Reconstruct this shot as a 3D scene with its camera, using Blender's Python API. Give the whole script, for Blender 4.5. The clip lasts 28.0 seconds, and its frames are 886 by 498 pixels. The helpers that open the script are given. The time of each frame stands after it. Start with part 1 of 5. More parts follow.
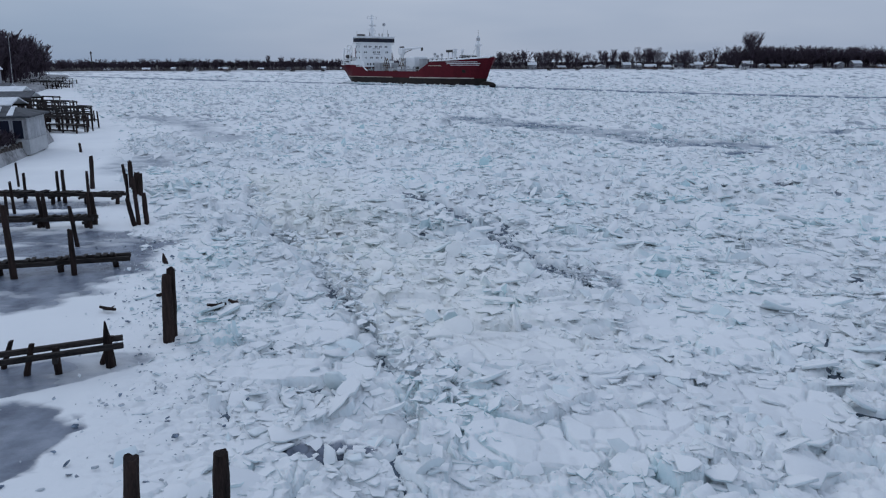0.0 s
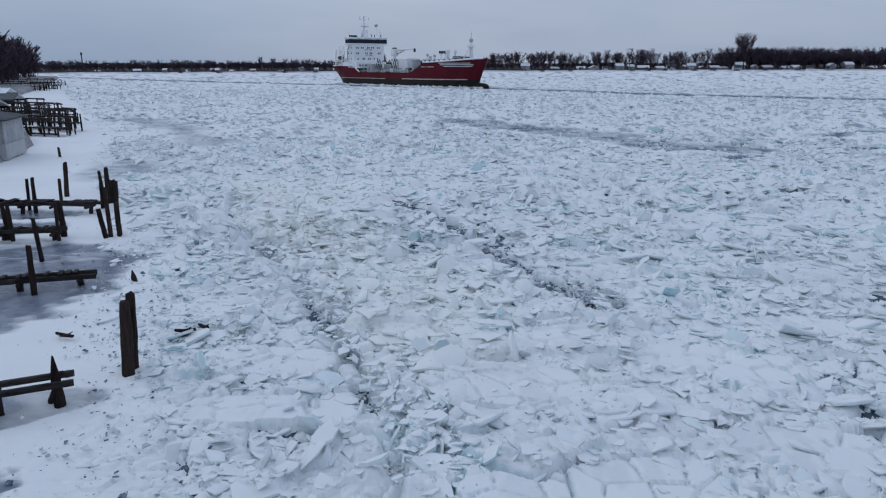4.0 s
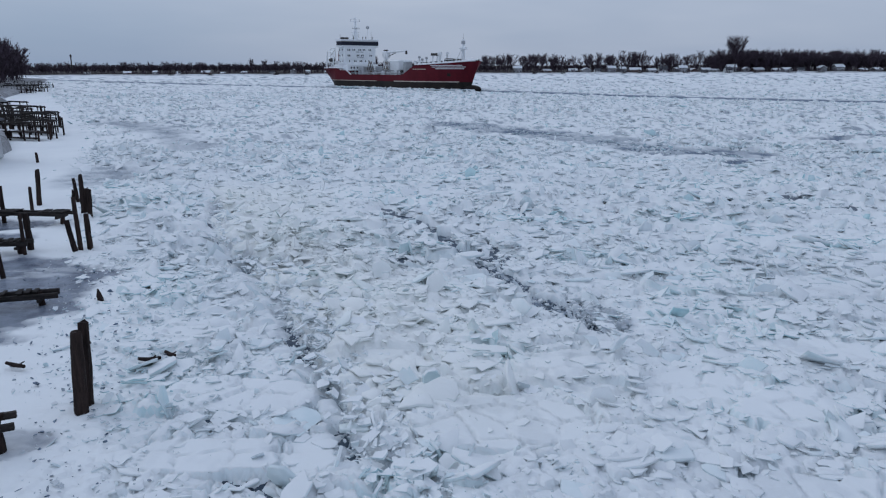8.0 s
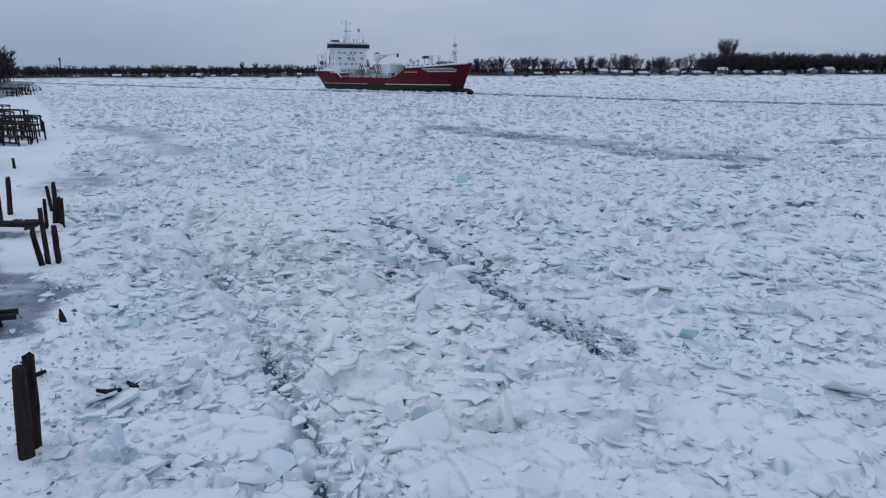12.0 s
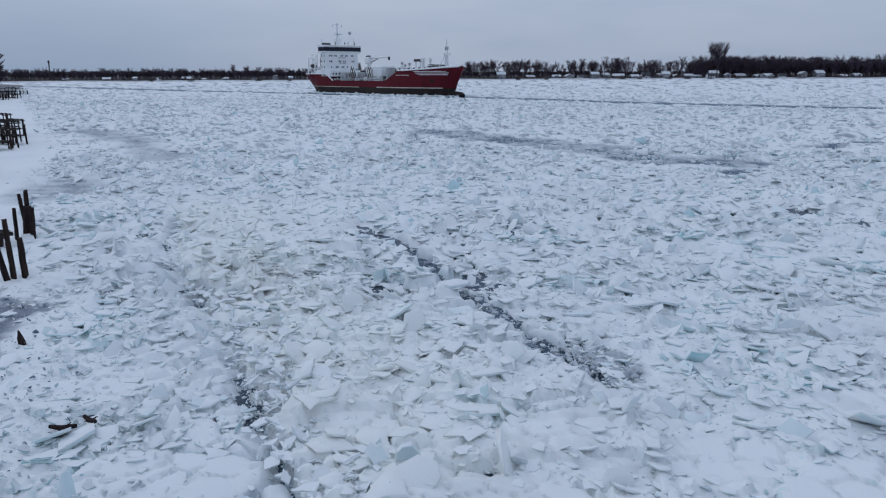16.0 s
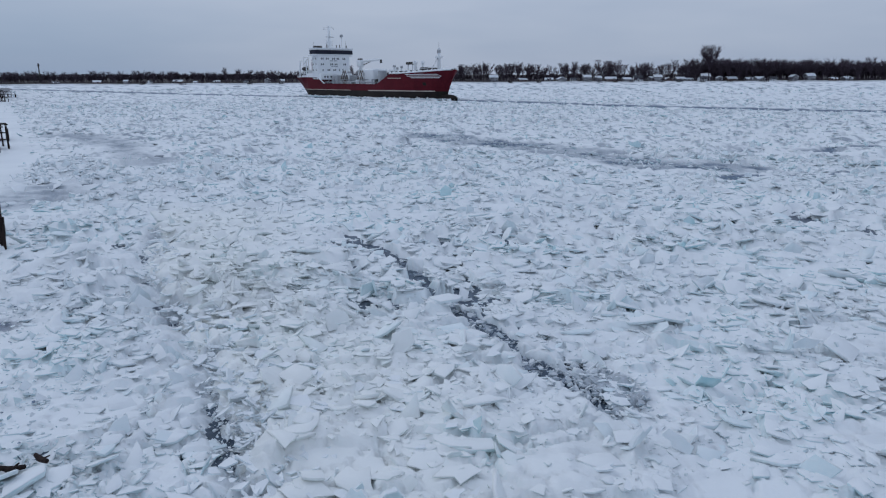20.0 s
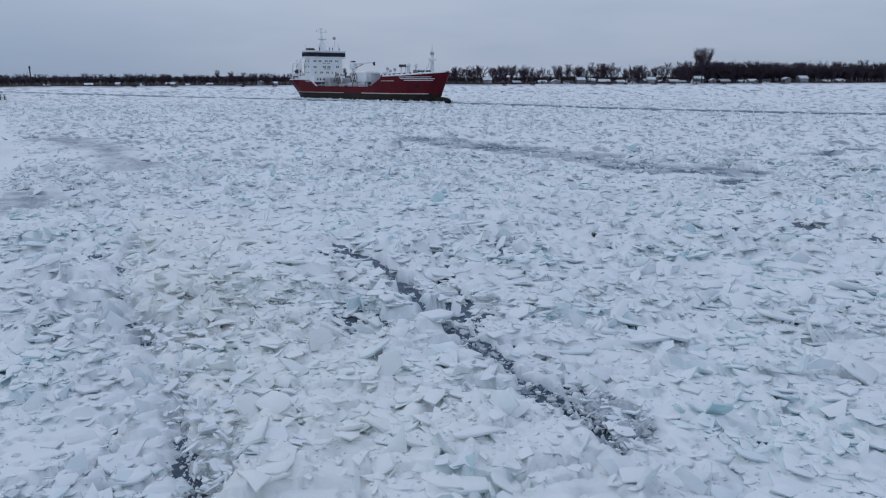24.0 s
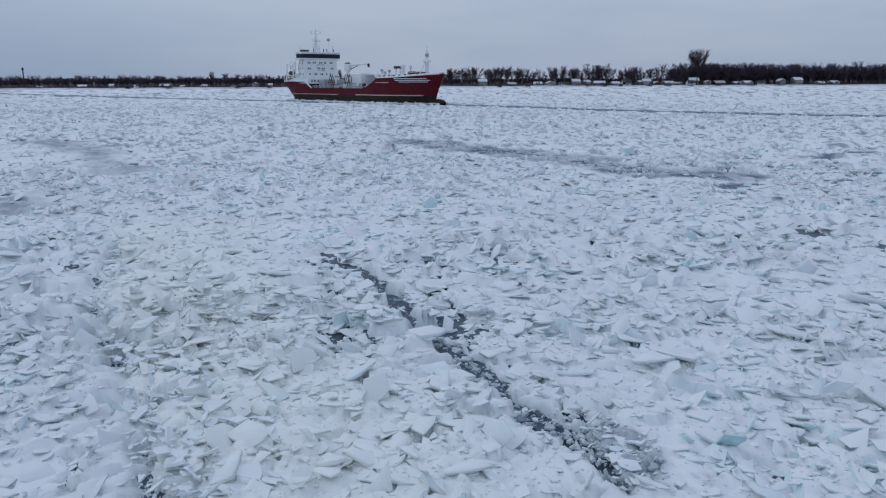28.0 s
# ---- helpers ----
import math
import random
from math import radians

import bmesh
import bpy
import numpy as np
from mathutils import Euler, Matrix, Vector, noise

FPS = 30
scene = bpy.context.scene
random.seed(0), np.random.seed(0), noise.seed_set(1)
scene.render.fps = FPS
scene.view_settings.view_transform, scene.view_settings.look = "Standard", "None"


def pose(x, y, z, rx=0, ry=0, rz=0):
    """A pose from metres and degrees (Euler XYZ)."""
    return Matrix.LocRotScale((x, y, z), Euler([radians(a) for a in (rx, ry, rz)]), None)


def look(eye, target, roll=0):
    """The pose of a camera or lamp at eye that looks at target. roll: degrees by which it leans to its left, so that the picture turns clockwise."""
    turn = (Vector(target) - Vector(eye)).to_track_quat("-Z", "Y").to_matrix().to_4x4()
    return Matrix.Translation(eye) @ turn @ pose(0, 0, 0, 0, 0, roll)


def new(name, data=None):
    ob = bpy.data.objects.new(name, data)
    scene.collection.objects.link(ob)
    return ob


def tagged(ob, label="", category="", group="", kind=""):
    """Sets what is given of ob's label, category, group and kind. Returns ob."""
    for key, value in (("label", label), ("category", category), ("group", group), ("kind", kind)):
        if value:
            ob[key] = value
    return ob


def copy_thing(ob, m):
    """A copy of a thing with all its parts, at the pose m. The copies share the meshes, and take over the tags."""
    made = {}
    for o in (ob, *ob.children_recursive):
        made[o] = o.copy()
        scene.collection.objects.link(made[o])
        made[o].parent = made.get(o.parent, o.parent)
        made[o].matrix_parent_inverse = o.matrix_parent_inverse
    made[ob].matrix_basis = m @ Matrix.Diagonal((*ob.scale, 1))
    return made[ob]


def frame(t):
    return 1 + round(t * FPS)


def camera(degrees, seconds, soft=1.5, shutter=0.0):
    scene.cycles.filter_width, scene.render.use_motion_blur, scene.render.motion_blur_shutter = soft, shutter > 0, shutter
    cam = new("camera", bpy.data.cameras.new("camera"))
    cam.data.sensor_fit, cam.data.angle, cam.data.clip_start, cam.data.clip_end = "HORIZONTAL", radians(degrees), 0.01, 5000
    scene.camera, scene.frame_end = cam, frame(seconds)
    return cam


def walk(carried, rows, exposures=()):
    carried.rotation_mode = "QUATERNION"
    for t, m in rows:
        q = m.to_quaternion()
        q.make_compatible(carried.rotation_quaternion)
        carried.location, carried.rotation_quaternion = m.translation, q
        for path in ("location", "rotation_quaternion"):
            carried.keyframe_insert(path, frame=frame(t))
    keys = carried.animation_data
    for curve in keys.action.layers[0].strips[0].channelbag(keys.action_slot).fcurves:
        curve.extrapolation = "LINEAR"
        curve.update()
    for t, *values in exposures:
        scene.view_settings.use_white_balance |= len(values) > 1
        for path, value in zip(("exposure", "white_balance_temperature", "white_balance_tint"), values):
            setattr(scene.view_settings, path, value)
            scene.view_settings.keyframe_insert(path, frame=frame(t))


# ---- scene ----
cam = camera(63.2, 28.0, soft=1.2)
ROLL = pose(0, 0, 0, 0, 0, -0.2)
walk(cam, [(t, m @ ROLL) for t, m in [
    (0, pose(-0.103, -5.328, 8.712, 75.463, 0, 0.009)),
    (3, pose(-0.018, -3.570, 8.739, 75.517, 0, -0.381)),
    (6, pose(0.064, -1.914, 8.744, 75.621, 0, -0.817)),
    (9, pose(0.148, -0.352, 8.734, 75.763, 0, -1.283)),
    (12, pose(0.238, 1.122, 8.715, 75.930, 0, -1.761)),
    (15, pose(0.338, 2.513, 8.693, 76.108, 0, -2.233)),
    (18, pose(0.452, 3.828, 8.674, 76.285, 0, -2.684)),
    (21, pose(0.584, 5.072, 8.664, 76.448, 0, -3.096)),
    (24, pose(0.740, 6.253, 8.670, 76.584, 0, -3.451)),
    (28, pose(0.990, 7.738, 8.713, 76.700, 0, -3.808)),
]], exposures=[(0, -0.05), (4, -0.02), (10, 0.0), (28, -0.02)])

# ---------------- light: overcast winter sky ----------------
world = bpy.data.worlds.new("overcast_sky")
world.use_nodes = True
scene.world = world
nt = world.node_tree
nt.nodes.clear()
w_out = nt.nodes.new("ShaderNodeOutputWorld")
w_bg = nt.nodes.new("ShaderNodeBackground")
w_sky = nt.nodes.new("ShaderNodeTexSky")
w_sky.sky_type = 'NISHITA'
w_sky.sun_disc = False
w_sky.sun_elevation = radians(24)
w_sky.sun_rotation = radians(-60)
w_scale = nt.nodes.new("ShaderNodeMixRGB")
w_scale.blend_type = 'MULTIPLY'
w_scale.inputs[0].default_value = 1.0
w_scale.inputs[2].default_value = (0.10, 0.10, 0.10, 1)
nt.links.new(w_sky.outputs[0], w_scale.inputs[1])
w_co = nt.nodes.new("ShaderNodeTexCoord")
w_map = nt.nodes.new("ShaderNodeMapping")
w_map.inputs["Scale"].default_value = (1.0, 1.0, 4.5)
nt.links.new(w_co.outputs["Generated"], w_map.inputs[0])
w_noise = nt.nodes.new("ShaderNodeTexNoise")
w_noise.inputs["Scale"].default_value = 1.7
w_noise.inputs["Detail"].default_value = 4.0
w_noise.inputs["Roughness"].default_value = 0.5
nt.links.new(w_map.outputs[0], w_noise.inputs["Vector"])
w_ramp = nt.nodes.new("ShaderNodeValToRGB")
w_ramp.color_ramp.elements[0].position = 0.34
w_ramp.color_ramp.elements[0].color = (0.304, 0.388, 0.544, 1)
w_ramp.color_ramp.elements[1].position = 0.62
w_ramp.color_ramp.elements[1].color = (0.426, 0.499, 0.642, 1)
nt.links.new(w_noise.outputs[0], w_ramp.inputs[0])
w_dir = nt.nodes.new("ShaderNodeSeparateXYZ")
nt.links.new(w_co.outputs["Generated"], w_dir.inputs[0])
w_west = nt.nodes.new("ShaderNodeMapRange")
w_west.interpolation_type = 'SMOOTHSTEP'
w_west.inputs["From Min"].default_value = -0.05
w_west.inputs["From Max"].default_value = -0.55
w_west.inputs["To Max"].default_value = 0.75
nt.links.new(w_dir.outputs[0], w_west.inputs["Value"])
w_low = nt.nodes.new("ShaderNodeMapRange")
w_low.interpolation_type = 'SMOOTHSTEP'
w_low.inputs["From Min"].default_value = 0.16
w_low.inputs["From Max"].default_value = 0.0
nt.links.new(w_dir.outputs[2], w_low.inputs["Value"])
w_both = nt.nodes.new("ShaderNodeMath")
w_both.operation = 'MULTIPLY'
nt.links.new(w_west.outputs[0], w_both.inputs[0])
nt.links.new(w_low.outputs[0], w_both.inputs[1])
w_blue = nt.nodes.new("ShaderNodeMixRGB")
w_blue.inputs[2].default_value = (0.19, 0.31, 0.50, 1)
nt.links.new(w_both.outputs[0], w_blue.inputs[0])
nt.links.new(w_ramp.outputs[0], w_blue.inputs[1])
w_mix = nt.nodes.new("ShaderNodeMixRGB")
w_mix.inputs[0].default_value = 0.94
nt.links.new(w_scale.outputs[0], w_mix.inputs[1])
nt.links.new(w_blue.outputs[0], w_mix.inputs[2])
nt.links.new(w_mix.outputs[0], w_bg.inputs[0])
# an overcast sky is brightest overhead
w_sep = nt.nodes.new("ShaderNodeSeparateXYZ")
nt.links.new(w_co.outputs["Generated"], w_sep.inputs[0])
w_up = nt.nodes.new("ShaderNodeMapRange")
w_up.inputs["From Min"].default_value = 0.0
w_up.inputs["From Max"].default_value = 1.0
w_up.inputs["To Min"].default_value = 0.93
w_up.inputs["To Max"].default_value = 1.34
nt.links.new(w_sep.outputs[2], w_up.inputs["Value"])
nt.links.new(w_up.outputs[0], w_bg.inputs[1])
nt.links.new(w_bg.outputs[0], w_out.inputs[0])

sun = new("sun", bpy.data.lights.new("sun", 'SUN'))
sun.data.energy = 0.42
sun.data.angle = radians(35)
sun.data.color = (0.86, 0.93, 1.0)
sun.matrix_world = look((-70, 60, 62), (0, 20, 0))


# ---------------- materials ----------------
def material(name, low, high, rough=0.7, scale=3.0, fine=30.0, bump=0.3, metal=0.0, stretch=(1, 1, 1), spec=0.5, coords="Object"):
    """Two scales of colour variation and fine relief, at real size."""
    m = bpy.data.materials.new(name)
    m.use_nodes = True
    t = m.node_tree
    b = t.nodes["Principled BSDF"]
    co = t.nodes.new("ShaderNodeTexCoord")
    mp = t.nodes.new("ShaderNodeMapping")
    mp.inputs["Scale"].default_value = stretch
    t.links.new(co.outputs[coords], mp.inputs[0])
    n1 = t.nodes.new("ShaderNodeTexNoise")
    n1.inputs["Scale"].default_value = scale
    n1.inputs["Detail"].default_value = 5
    n2 = t.nodes.new("ShaderNodeTexNoise")
    n2.inputs["Scale"].default_value = fine
    n2.inputs["Detail"].default_value = 3
    info = t.nodes.new("ShaderNodeObjectInfo")
    for n in (n1, n2):
        t.links.new(mp.outputs[0], n.inputs["Vector"])
    add = t.nodes.new("ShaderNodeMath")
    add.operation = 'MULTIPLY_ADD'
    add.inputs[1].default_value = 0.55
    t.links.new(n2.outputs[0], add.inputs[0])
    half = t.nodes.new("ShaderNodeMath")
    half.operation = 'MULTIPLY_ADD'
    half.inputs[1].default_value = 0.75
    t.links.new(n1.outputs[0], half.inputs[0])
    rnd = t.nodes.new("ShaderNodeMath")
    rnd.operation = 'MULTIPLY_ADD'
    rnd.inputs[1].default_value = 0.2
    rnd.inputs[2].default_value = -0.25
    t.links.new(info.outputs["Random"], rnd.inputs[0])
    t.links.new(rnd.outputs[0], half.inputs[2])
    t.links.new(half.outputs[0], add.inputs[2])
    ramp = t.nodes.new("ShaderNodeValToRGB")
    ramp.color_ramp.elements[0].position = 0.28
    ramp.color_ramp.elements[0].color = (*low, 1)
    ramp.color_ramp.elements[1].position = 0.72
    ramp.color_ramp.elements[1].color = (*high, 1)
    t.links.new(add.outputs[0], ramp.inputs[0])
    t.links.new(ramp.outputs[0], b.inputs["Base Color"])
    b.inputs["Roughness"].default_value = rough
    b.inputs["Metallic"].default_value = metal
    b.inputs["Specular IOR Level"].default_value = spec
    if bump:
        bp = t.nodes.new("ShaderNodeBump")
        bp.inputs["Strength"].default_value = bump
        bp.inputs["Distance"].default_value = 0.02
        t.links.new(add.outputs[0], bp.inputs["Height"])
        t.links.new(bp.outputs[0], b.inputs["Normal"])
    return m


def ice_material():
    """Snow lies on what faces up; broken faces show bluish ice, toned for side shade too; bare, brash and pale warm
    stretches by attribute.
    """
    m = bpy.data.materials.new("snowy_ice")
    m.use_nodes = True
    t = m.node_tree
    b = t.nodes["Principled BSDF"]
    geo = t.nodes.new("ShaderNodeNewGeometry")
    sep = t.nodes.new("ShaderNodeSeparateXYZ")
    t.links.new(geo.outputs["True Normal"], sep.inputs[0])

    def noise_node(scale, detail=4, rough=0.55):
        n = t.nodes.new("ShaderNodeTexNoise")
        n.inputs["Scale"].default_value = scale
        n.inputs["Detail"].default_value = detail
        n.inputs["Roughness"].default_value = rough
        t.links.new(geo.outputs["Position"], n.inputs["Vector"])
        return n

    def ramp(src, a, ca, z, cz):
        r = t.nodes.new("ShaderNodeValToRGB")
        r.color_ramp.elements[0].position = a
        r.color_ramp.elements[0].color = (*ca, 1)
        r.color_ramp.elements[1].position = z
        r.color_ramp.elements[1].color = (*cz, 1)
        t.links.new(src, r.inputs[0])
        return r.outputs[0]

    def mix(fac, a, c):
        x = t.nodes.new("ShaderNodeMixRGB")
        if fac is not None:
            t.links.new(fac, x.inputs[0])
        t.links.new(a, x.inputs[1])
        t.links.new(c, x.inputs[2])
        return x.outputs[0]

    def attr(name):
        a = t.nodes.new("ShaderNodeAttribute")
        a.attribute_name = name
        return a.outputs["Fac"]

    big, mid, small = noise_node(0.14), noise_node(1.1), noise_node(9.0, 5, 0.65)
    snow = ramp(big.outputs[0], 0.3, (0.79, 0.805, 0.815), 0.7, (0.87, 0.88, 0.88))
    ice = ramp(mid.outputs[0], 0.3, (0.70, 0.79, 0.82), 0.72, (0.86, 0.89, 0.90))
    teal = ramp(mid.outputs[0], 0.3, (0.45, 0.70, 0.74), 0.72, (0.73, 0.86, 0.87))
    ice = mix(ramp(big.outputs[0], 0.50, (0, 0, 0), 0.62, (1, 1, 1)), ice, teal)
    # bare ice by steepness, broken up by noise; its tone also paints side shade
    st = t.nodes.new("ShaderNodeMath")
    st.operation = 'MULTIPLY_ADD'
    st.inputs[1].default_value = 0.34
    t.links.new(small.outputs[0], st.inputs[0])
    t.links.new(sep.outputs[2], st.inputs[2])
    bare_shaded_face = ramp(st.outputs[0], 0.25, (1, 1, 1), 0.84, (0, 0, 0))
    c = mix(bare_shaded_face, snow, ice)
    clear_c = ramp(mid.outputs[0], 0.32, (0.61, 0.73, 0.76), 0.70, (0.79, 0.855, 0.87))
    c = mix(attr("clear"), c, clear_c)
    # a paler, warmer tone than the snow, mixed in by attribute
    pale_warm_c = ramp(mid.outputs[0], 0.3, (0.85, 0.845, 0.785), 0.7, (0.93, 0.925, 0.875))
    c = mix(attr("pale_warm"), c, pale_warm_c)
    brash_c = ramp(small.outputs[0], 0.38, (0.04, 0.065, 0.10), 0.66, (0.27, 0.34, 0.43))
    c = mix(attr("brash"), c, brash_c)
    grey_c = ramp(mid.outputs[0], 0.30, (0.10, 0.12, 0.165), 0.80, (0.31, 0.345, 0.405))
    c = mix(attr("bare"), c, grey_c)
    t.links.new(c, b.inputs["Base Color"])
    rr = t.nodes.new("ShaderNodeMath")
    rr.operation = 'MULTIPLY_ADD'
    rr.inputs[1].default_value = -0.54
    rr.inputs[2].default_value = 0.72
    t.links.new(attr("bare"), rr.inputs[0])
    t.links.new(rr.outputs[0], b.inputs["Roughness"])
    b.inputs["Specular IOR Level"].default_value = 0.18
    bp = t.nodes.new("ShaderNodeBump")
    bp.inputs["Strength"].default_value = 0.45
    bp.inputs["Distance"].default_value = 0.04
    t.links.new(small.outputs[0], bp.inputs["Height"])
    drift = t.nodes.new("ShaderNodeBump")
    drift.inputs["Strength"].default_value = 0.35
    drift.inputs["Distance"].default_value = 0.12
    t.links.new(mid.outputs[0], drift.inputs["Height"])
    t.links.new(drift.outputs[0], bp.inputs["Normal"])
    t.links.new(bp.outputs[0], b.inputs["Normal"])
    return m


M_ICE = ice_material()
M_SLUSH_SHADE = material("slush_water_and_gap_shade", (0.018, 0.028, 0.044), (0.085, 0.12, 0.165), 0.45, 0.6, 6, 0.4, spec=0.3)
M_PILE = material("wet_weathered_wood", (0.006, 0.0045, 0.005), (0.046, 0.030, 0.026), 0.85, 4, 26, 0.9, stretch=(3, 3, 0.35), spec=0.15)
M_BEAM = material("dark_timber", (0.008, 0.008, 0.009), (0.060, 0.050, 0.046), 0.85, 3, 22, 0.8, stretch=(0.5, 3, 3), spec=0.15)
M_RED = material("red_hull_paint", (0.070, 0.005, 0.011), (0.120, 0.010, 0.018), 0.65, 0.25, 2.2, 0.1, stretch=(1, 1, 0.3), spec=0.15)
M_BLACK = material("black_hull_paint", (0.005, 0.005, 0.006), (0.03, 0.024, 0.02), 0.7, 0.3, 2.5, 0.15, spec=0.2)
M_WHITE = material("white_ship_paint", (0.74, 0.76, 0.78), (0.86, 0.87, 0.87), 0.45, 0.4, 4, 0.05)
M_GREY = material("grey_steel", (0.30, 0.31, 0.33), (0.46, 0.47, 0.48), 0.5, 0.8, 5, 0.1)
M_GLASS = material("dark_window_glass", (0.008, 0.010, 0.016), (0.02, 0.025, 0.04), 0.12, 0.6, 3, 0)
M_BRIDGE = material("navy_bridge_glass", (0.006, 0.008, 0.018), (0.012, 0.016, 0.034), 0.35, 0.6, 3, 0, spec=0.2)
M_DARK = material("dark_steel", (0.02, 0.02, 0.022), (0.06, 0.055, 0.05), 0.6, 1, 6, 0.1)
M_RUST = material("rust_streaked_stripe", (0.30, 0.20, 0.14), (0.66, 0.62, 0.56), 0.6, 0.5, 2.5, 0.1, stretch=(0.4, 0.4, 3))
M_BARK = material("winter_bark", (0.028, 0.018, 0.028), (0.066, 0.045, 0.062), 0.9, 0.3, 3, 0)
M_SNOWROOF = material("snow_covered_roof", (0.55, 0.58, 0.62), (0.78, 0.80, 0.82), 0.8, 0.8, 8, 0.3)
M_SIDING = material("pale_house_siding", (0.10, 0.10, 0.11), (0.36, 0.36, 0.37), 0.7, 0.15, 3, 0.1)
M_BROWN = material("brown_house_wall", (0.08, 0.055, 0.045), (0.17, 0.11, 0.09), 0.8, 0.3, 3, 0.2)
M_SHINGLE = material("dark_roof_shingles", (0.03, 0.033, 0.04), (0.10, 0.105, 0.12), 0.85, 1.2, 14, 0.4)
M_BANK = material("frozen_grassy_bank", (0.018, 0.015, 0.013), (0.42, 0.42, 0.43), 0.95, 0.25, 3.0, 0.6, spec=0.08)
M_BOARD = material("weathered_white_boards", (0.30, 0.31, 0.33), (0.56, 0.57, 0.59), 0.8, 0.8, 8, 0.2, spec=0.2)
M_LAND = material("snowy_bank", (0.40, 0.40, 0.41), (0.80, 0.82, 0.85), 0.85, 0.06, 0.5, 0.3)
M_SCRUB = material("brown_reeds", (0.02, 0.015, 0.013), (0.075, 0.055, 0.045), 0.9, 0.6, 8, 0.5)


# ---------------- mesh helpers ----------------
def link_mesh(name, me, mat, parent=None, label=""):
    ob = new(name, me)
    if mat is not None and not me.materials:
        me.materials.append(mat)
    if parent is not None:
        ob.parent = parent
    if label:
        ob["label"] = label
    return ob


def part(name, bm, mat, parent=None, label="", smooth=False):
    me = bpy.data.meshes.new(name)
    bm.to_mesh(me)
    bm.free()
    if smooth:
        for p in me.polygons:
            p.use_smooth = True
    return link_mesh(name, me, mat, parent, label)


def raw(name, verts, faces, mat, parent=None, label=""):
    me = bpy.data.meshes.new(name)
    me.from_pydata([tuple(v) for v in verts], [], [tuple(f) for f in faces])
    me.update()
    return link_mesh(name, me, mat, parent, label)


def box(lo, hi, bevel=0.0, bm=None):
    own = bm is None
    bm = bm or bmesh.new()
    r = bmesh.ops.create_cube(bm, size=1.0)
    for v in r["verts"]:
        v.co = Vector([(a + b) / 2 + c * (b - a) for a, b, c in zip(lo, hi, v.co)])
    if bevel and own:
        bmesh.ops.bevel(bm, geom=bm.edges[:], offset=bevel, segments=1, affect='EDGES')
    return bm


def rod(p, q, r0, r1=None, sides=6, bm=None):
    """A tapered bar from p to q."""
    bm = bm or bmesh.new()
    p, q = Vector(p), Vector(q)
    d = q - p
    m = Matrix.Translation((p + q) / 2) @ d.to_track_quat("Z", "Y").to_matrix().to_4x4()
    bmesh.ops.create_cone(bm, cap_ends=True, segments=sides, radius1=r0, radius2=r0 if r1 is None else r1, depth=d.length, matrix=m)
    return bm


def thing(name, label, category, group="", kind="", at=(0, 0, 0), turn=0.0):
    e = new(name)
    e.matrix_world = pose(*at, 0, 0, turn)
    return tagged(e, label, category, group, kind)


# ---------------- shape of the ice field ----------------
def hashed(i, j, seed):
    n = (i.astype(np.int64) * 374761393 + j.astype(np.int64) * 668265263 + seed * 974634777) & 0xFFFFFFFF
    n = ((n ^ (n >> 13)) * 1274126177) & 0xFFFFFFFF
    n = ((n ^ (n >> 16)) * 2246822519) & 0xFFFFFFFF
    return ((n ^ (n >> 15)) & 0xFFFFFF) / float(0xFFFFFF)


def value_noise(x, y, seed=0):
    i, j = np.floor(x), np.floor(y)
    u, v = x - i, y - j
    u, v = u * u * (3 - 2 * u), v * v * (3 - 2 * v)
    a, b = hashed(i, j, seed), hashed(i + 1, j, seed)
    c, d = hashed(i, j + 1, seed), hashed(i + 1, j + 1, seed)
    return (a + (b - a) * u) * (1 - v) + (c + (d - c) * u) * v


def fbm(x, y, seed=0, octaves=4):
    s, a, z = 0.0, 0.5, 0.0
    for k in range(octaves):
        z = z + a * (value_noise(x, y, seed + 11 * k) - 0.5)
        s, a = s + a, a * 0.5
        x, y = x * 2.03 + 3.1, y * 2.03 + 7.7
    return z / s


def plates(x, y, cell, rise, tilt, gap, seed, width=0.16):
    """Broken plates: each cell has its own height and slant, with a sunken joint between them."""
    x, y = x / cell, y / cell
    i, j = np.floor(x), np.floor(y)
    f1 = np.full(x.shape, 9.0)
    f2 = np.full(x.shape, 9.0)
    z = np.zeros(x.shape)
    for di in (-1, 0, 1):
        for dj in (-1, 0, 1):
            a, b = i + di, j + dj
            dx = x - a - 0.1 - 0.8 * hashed(a, b, seed)
            dy = y - b - 0.1 - 0.8 * hashed(a, b, seed + 1)
            d = np.hypot(dx, dy)
            h = (hashed(a, b, seed + 2) - 0.5) * rise + cell * tilt * 2 * ((hashed(a, b, seed + 3) - 0.5) * dx + (hashed(a, b, seed + 4) - 0.5) * dy)
            near = d < f1
            f2 = np.where(near, f1, np.minimum(f2, d))
            z = np.where(near, h, z)
            f1 = np.where(near, d, f1)
    edge = np.clip((f2 - f1) / width, 0, 1)
    return z - gap * (1 - edge)


def step(a, b, v):
    v = np.clip((v - a) / (b - a), 0, 1)
    return v * v * (3 - 2 * v)


def line_distance(x, y, line):
    """Distance to a polyline, and on which side (+ to the right of its course)."""
    best = np.full(x.shape, 1e9)
    side = np.zeros(x.shape)
    for (ax, ay), (bx, by) in zip(line[:-1], line[1:]):
        ex, ey = bx - ax, by - ay
        k = np.clip(((x - ax) * ex + (y - ay) * ey) / (ex * ex + ey * ey), 0, 1)
        d = np.hypot(x - ax - k * ex, y - ay - k * ey)
        s = (x - ax) * ey - (y - ay) * ex
        side = np.where(d < best, s, side)
        best = np.minimum(best, d)
    return best, np.sign(side)


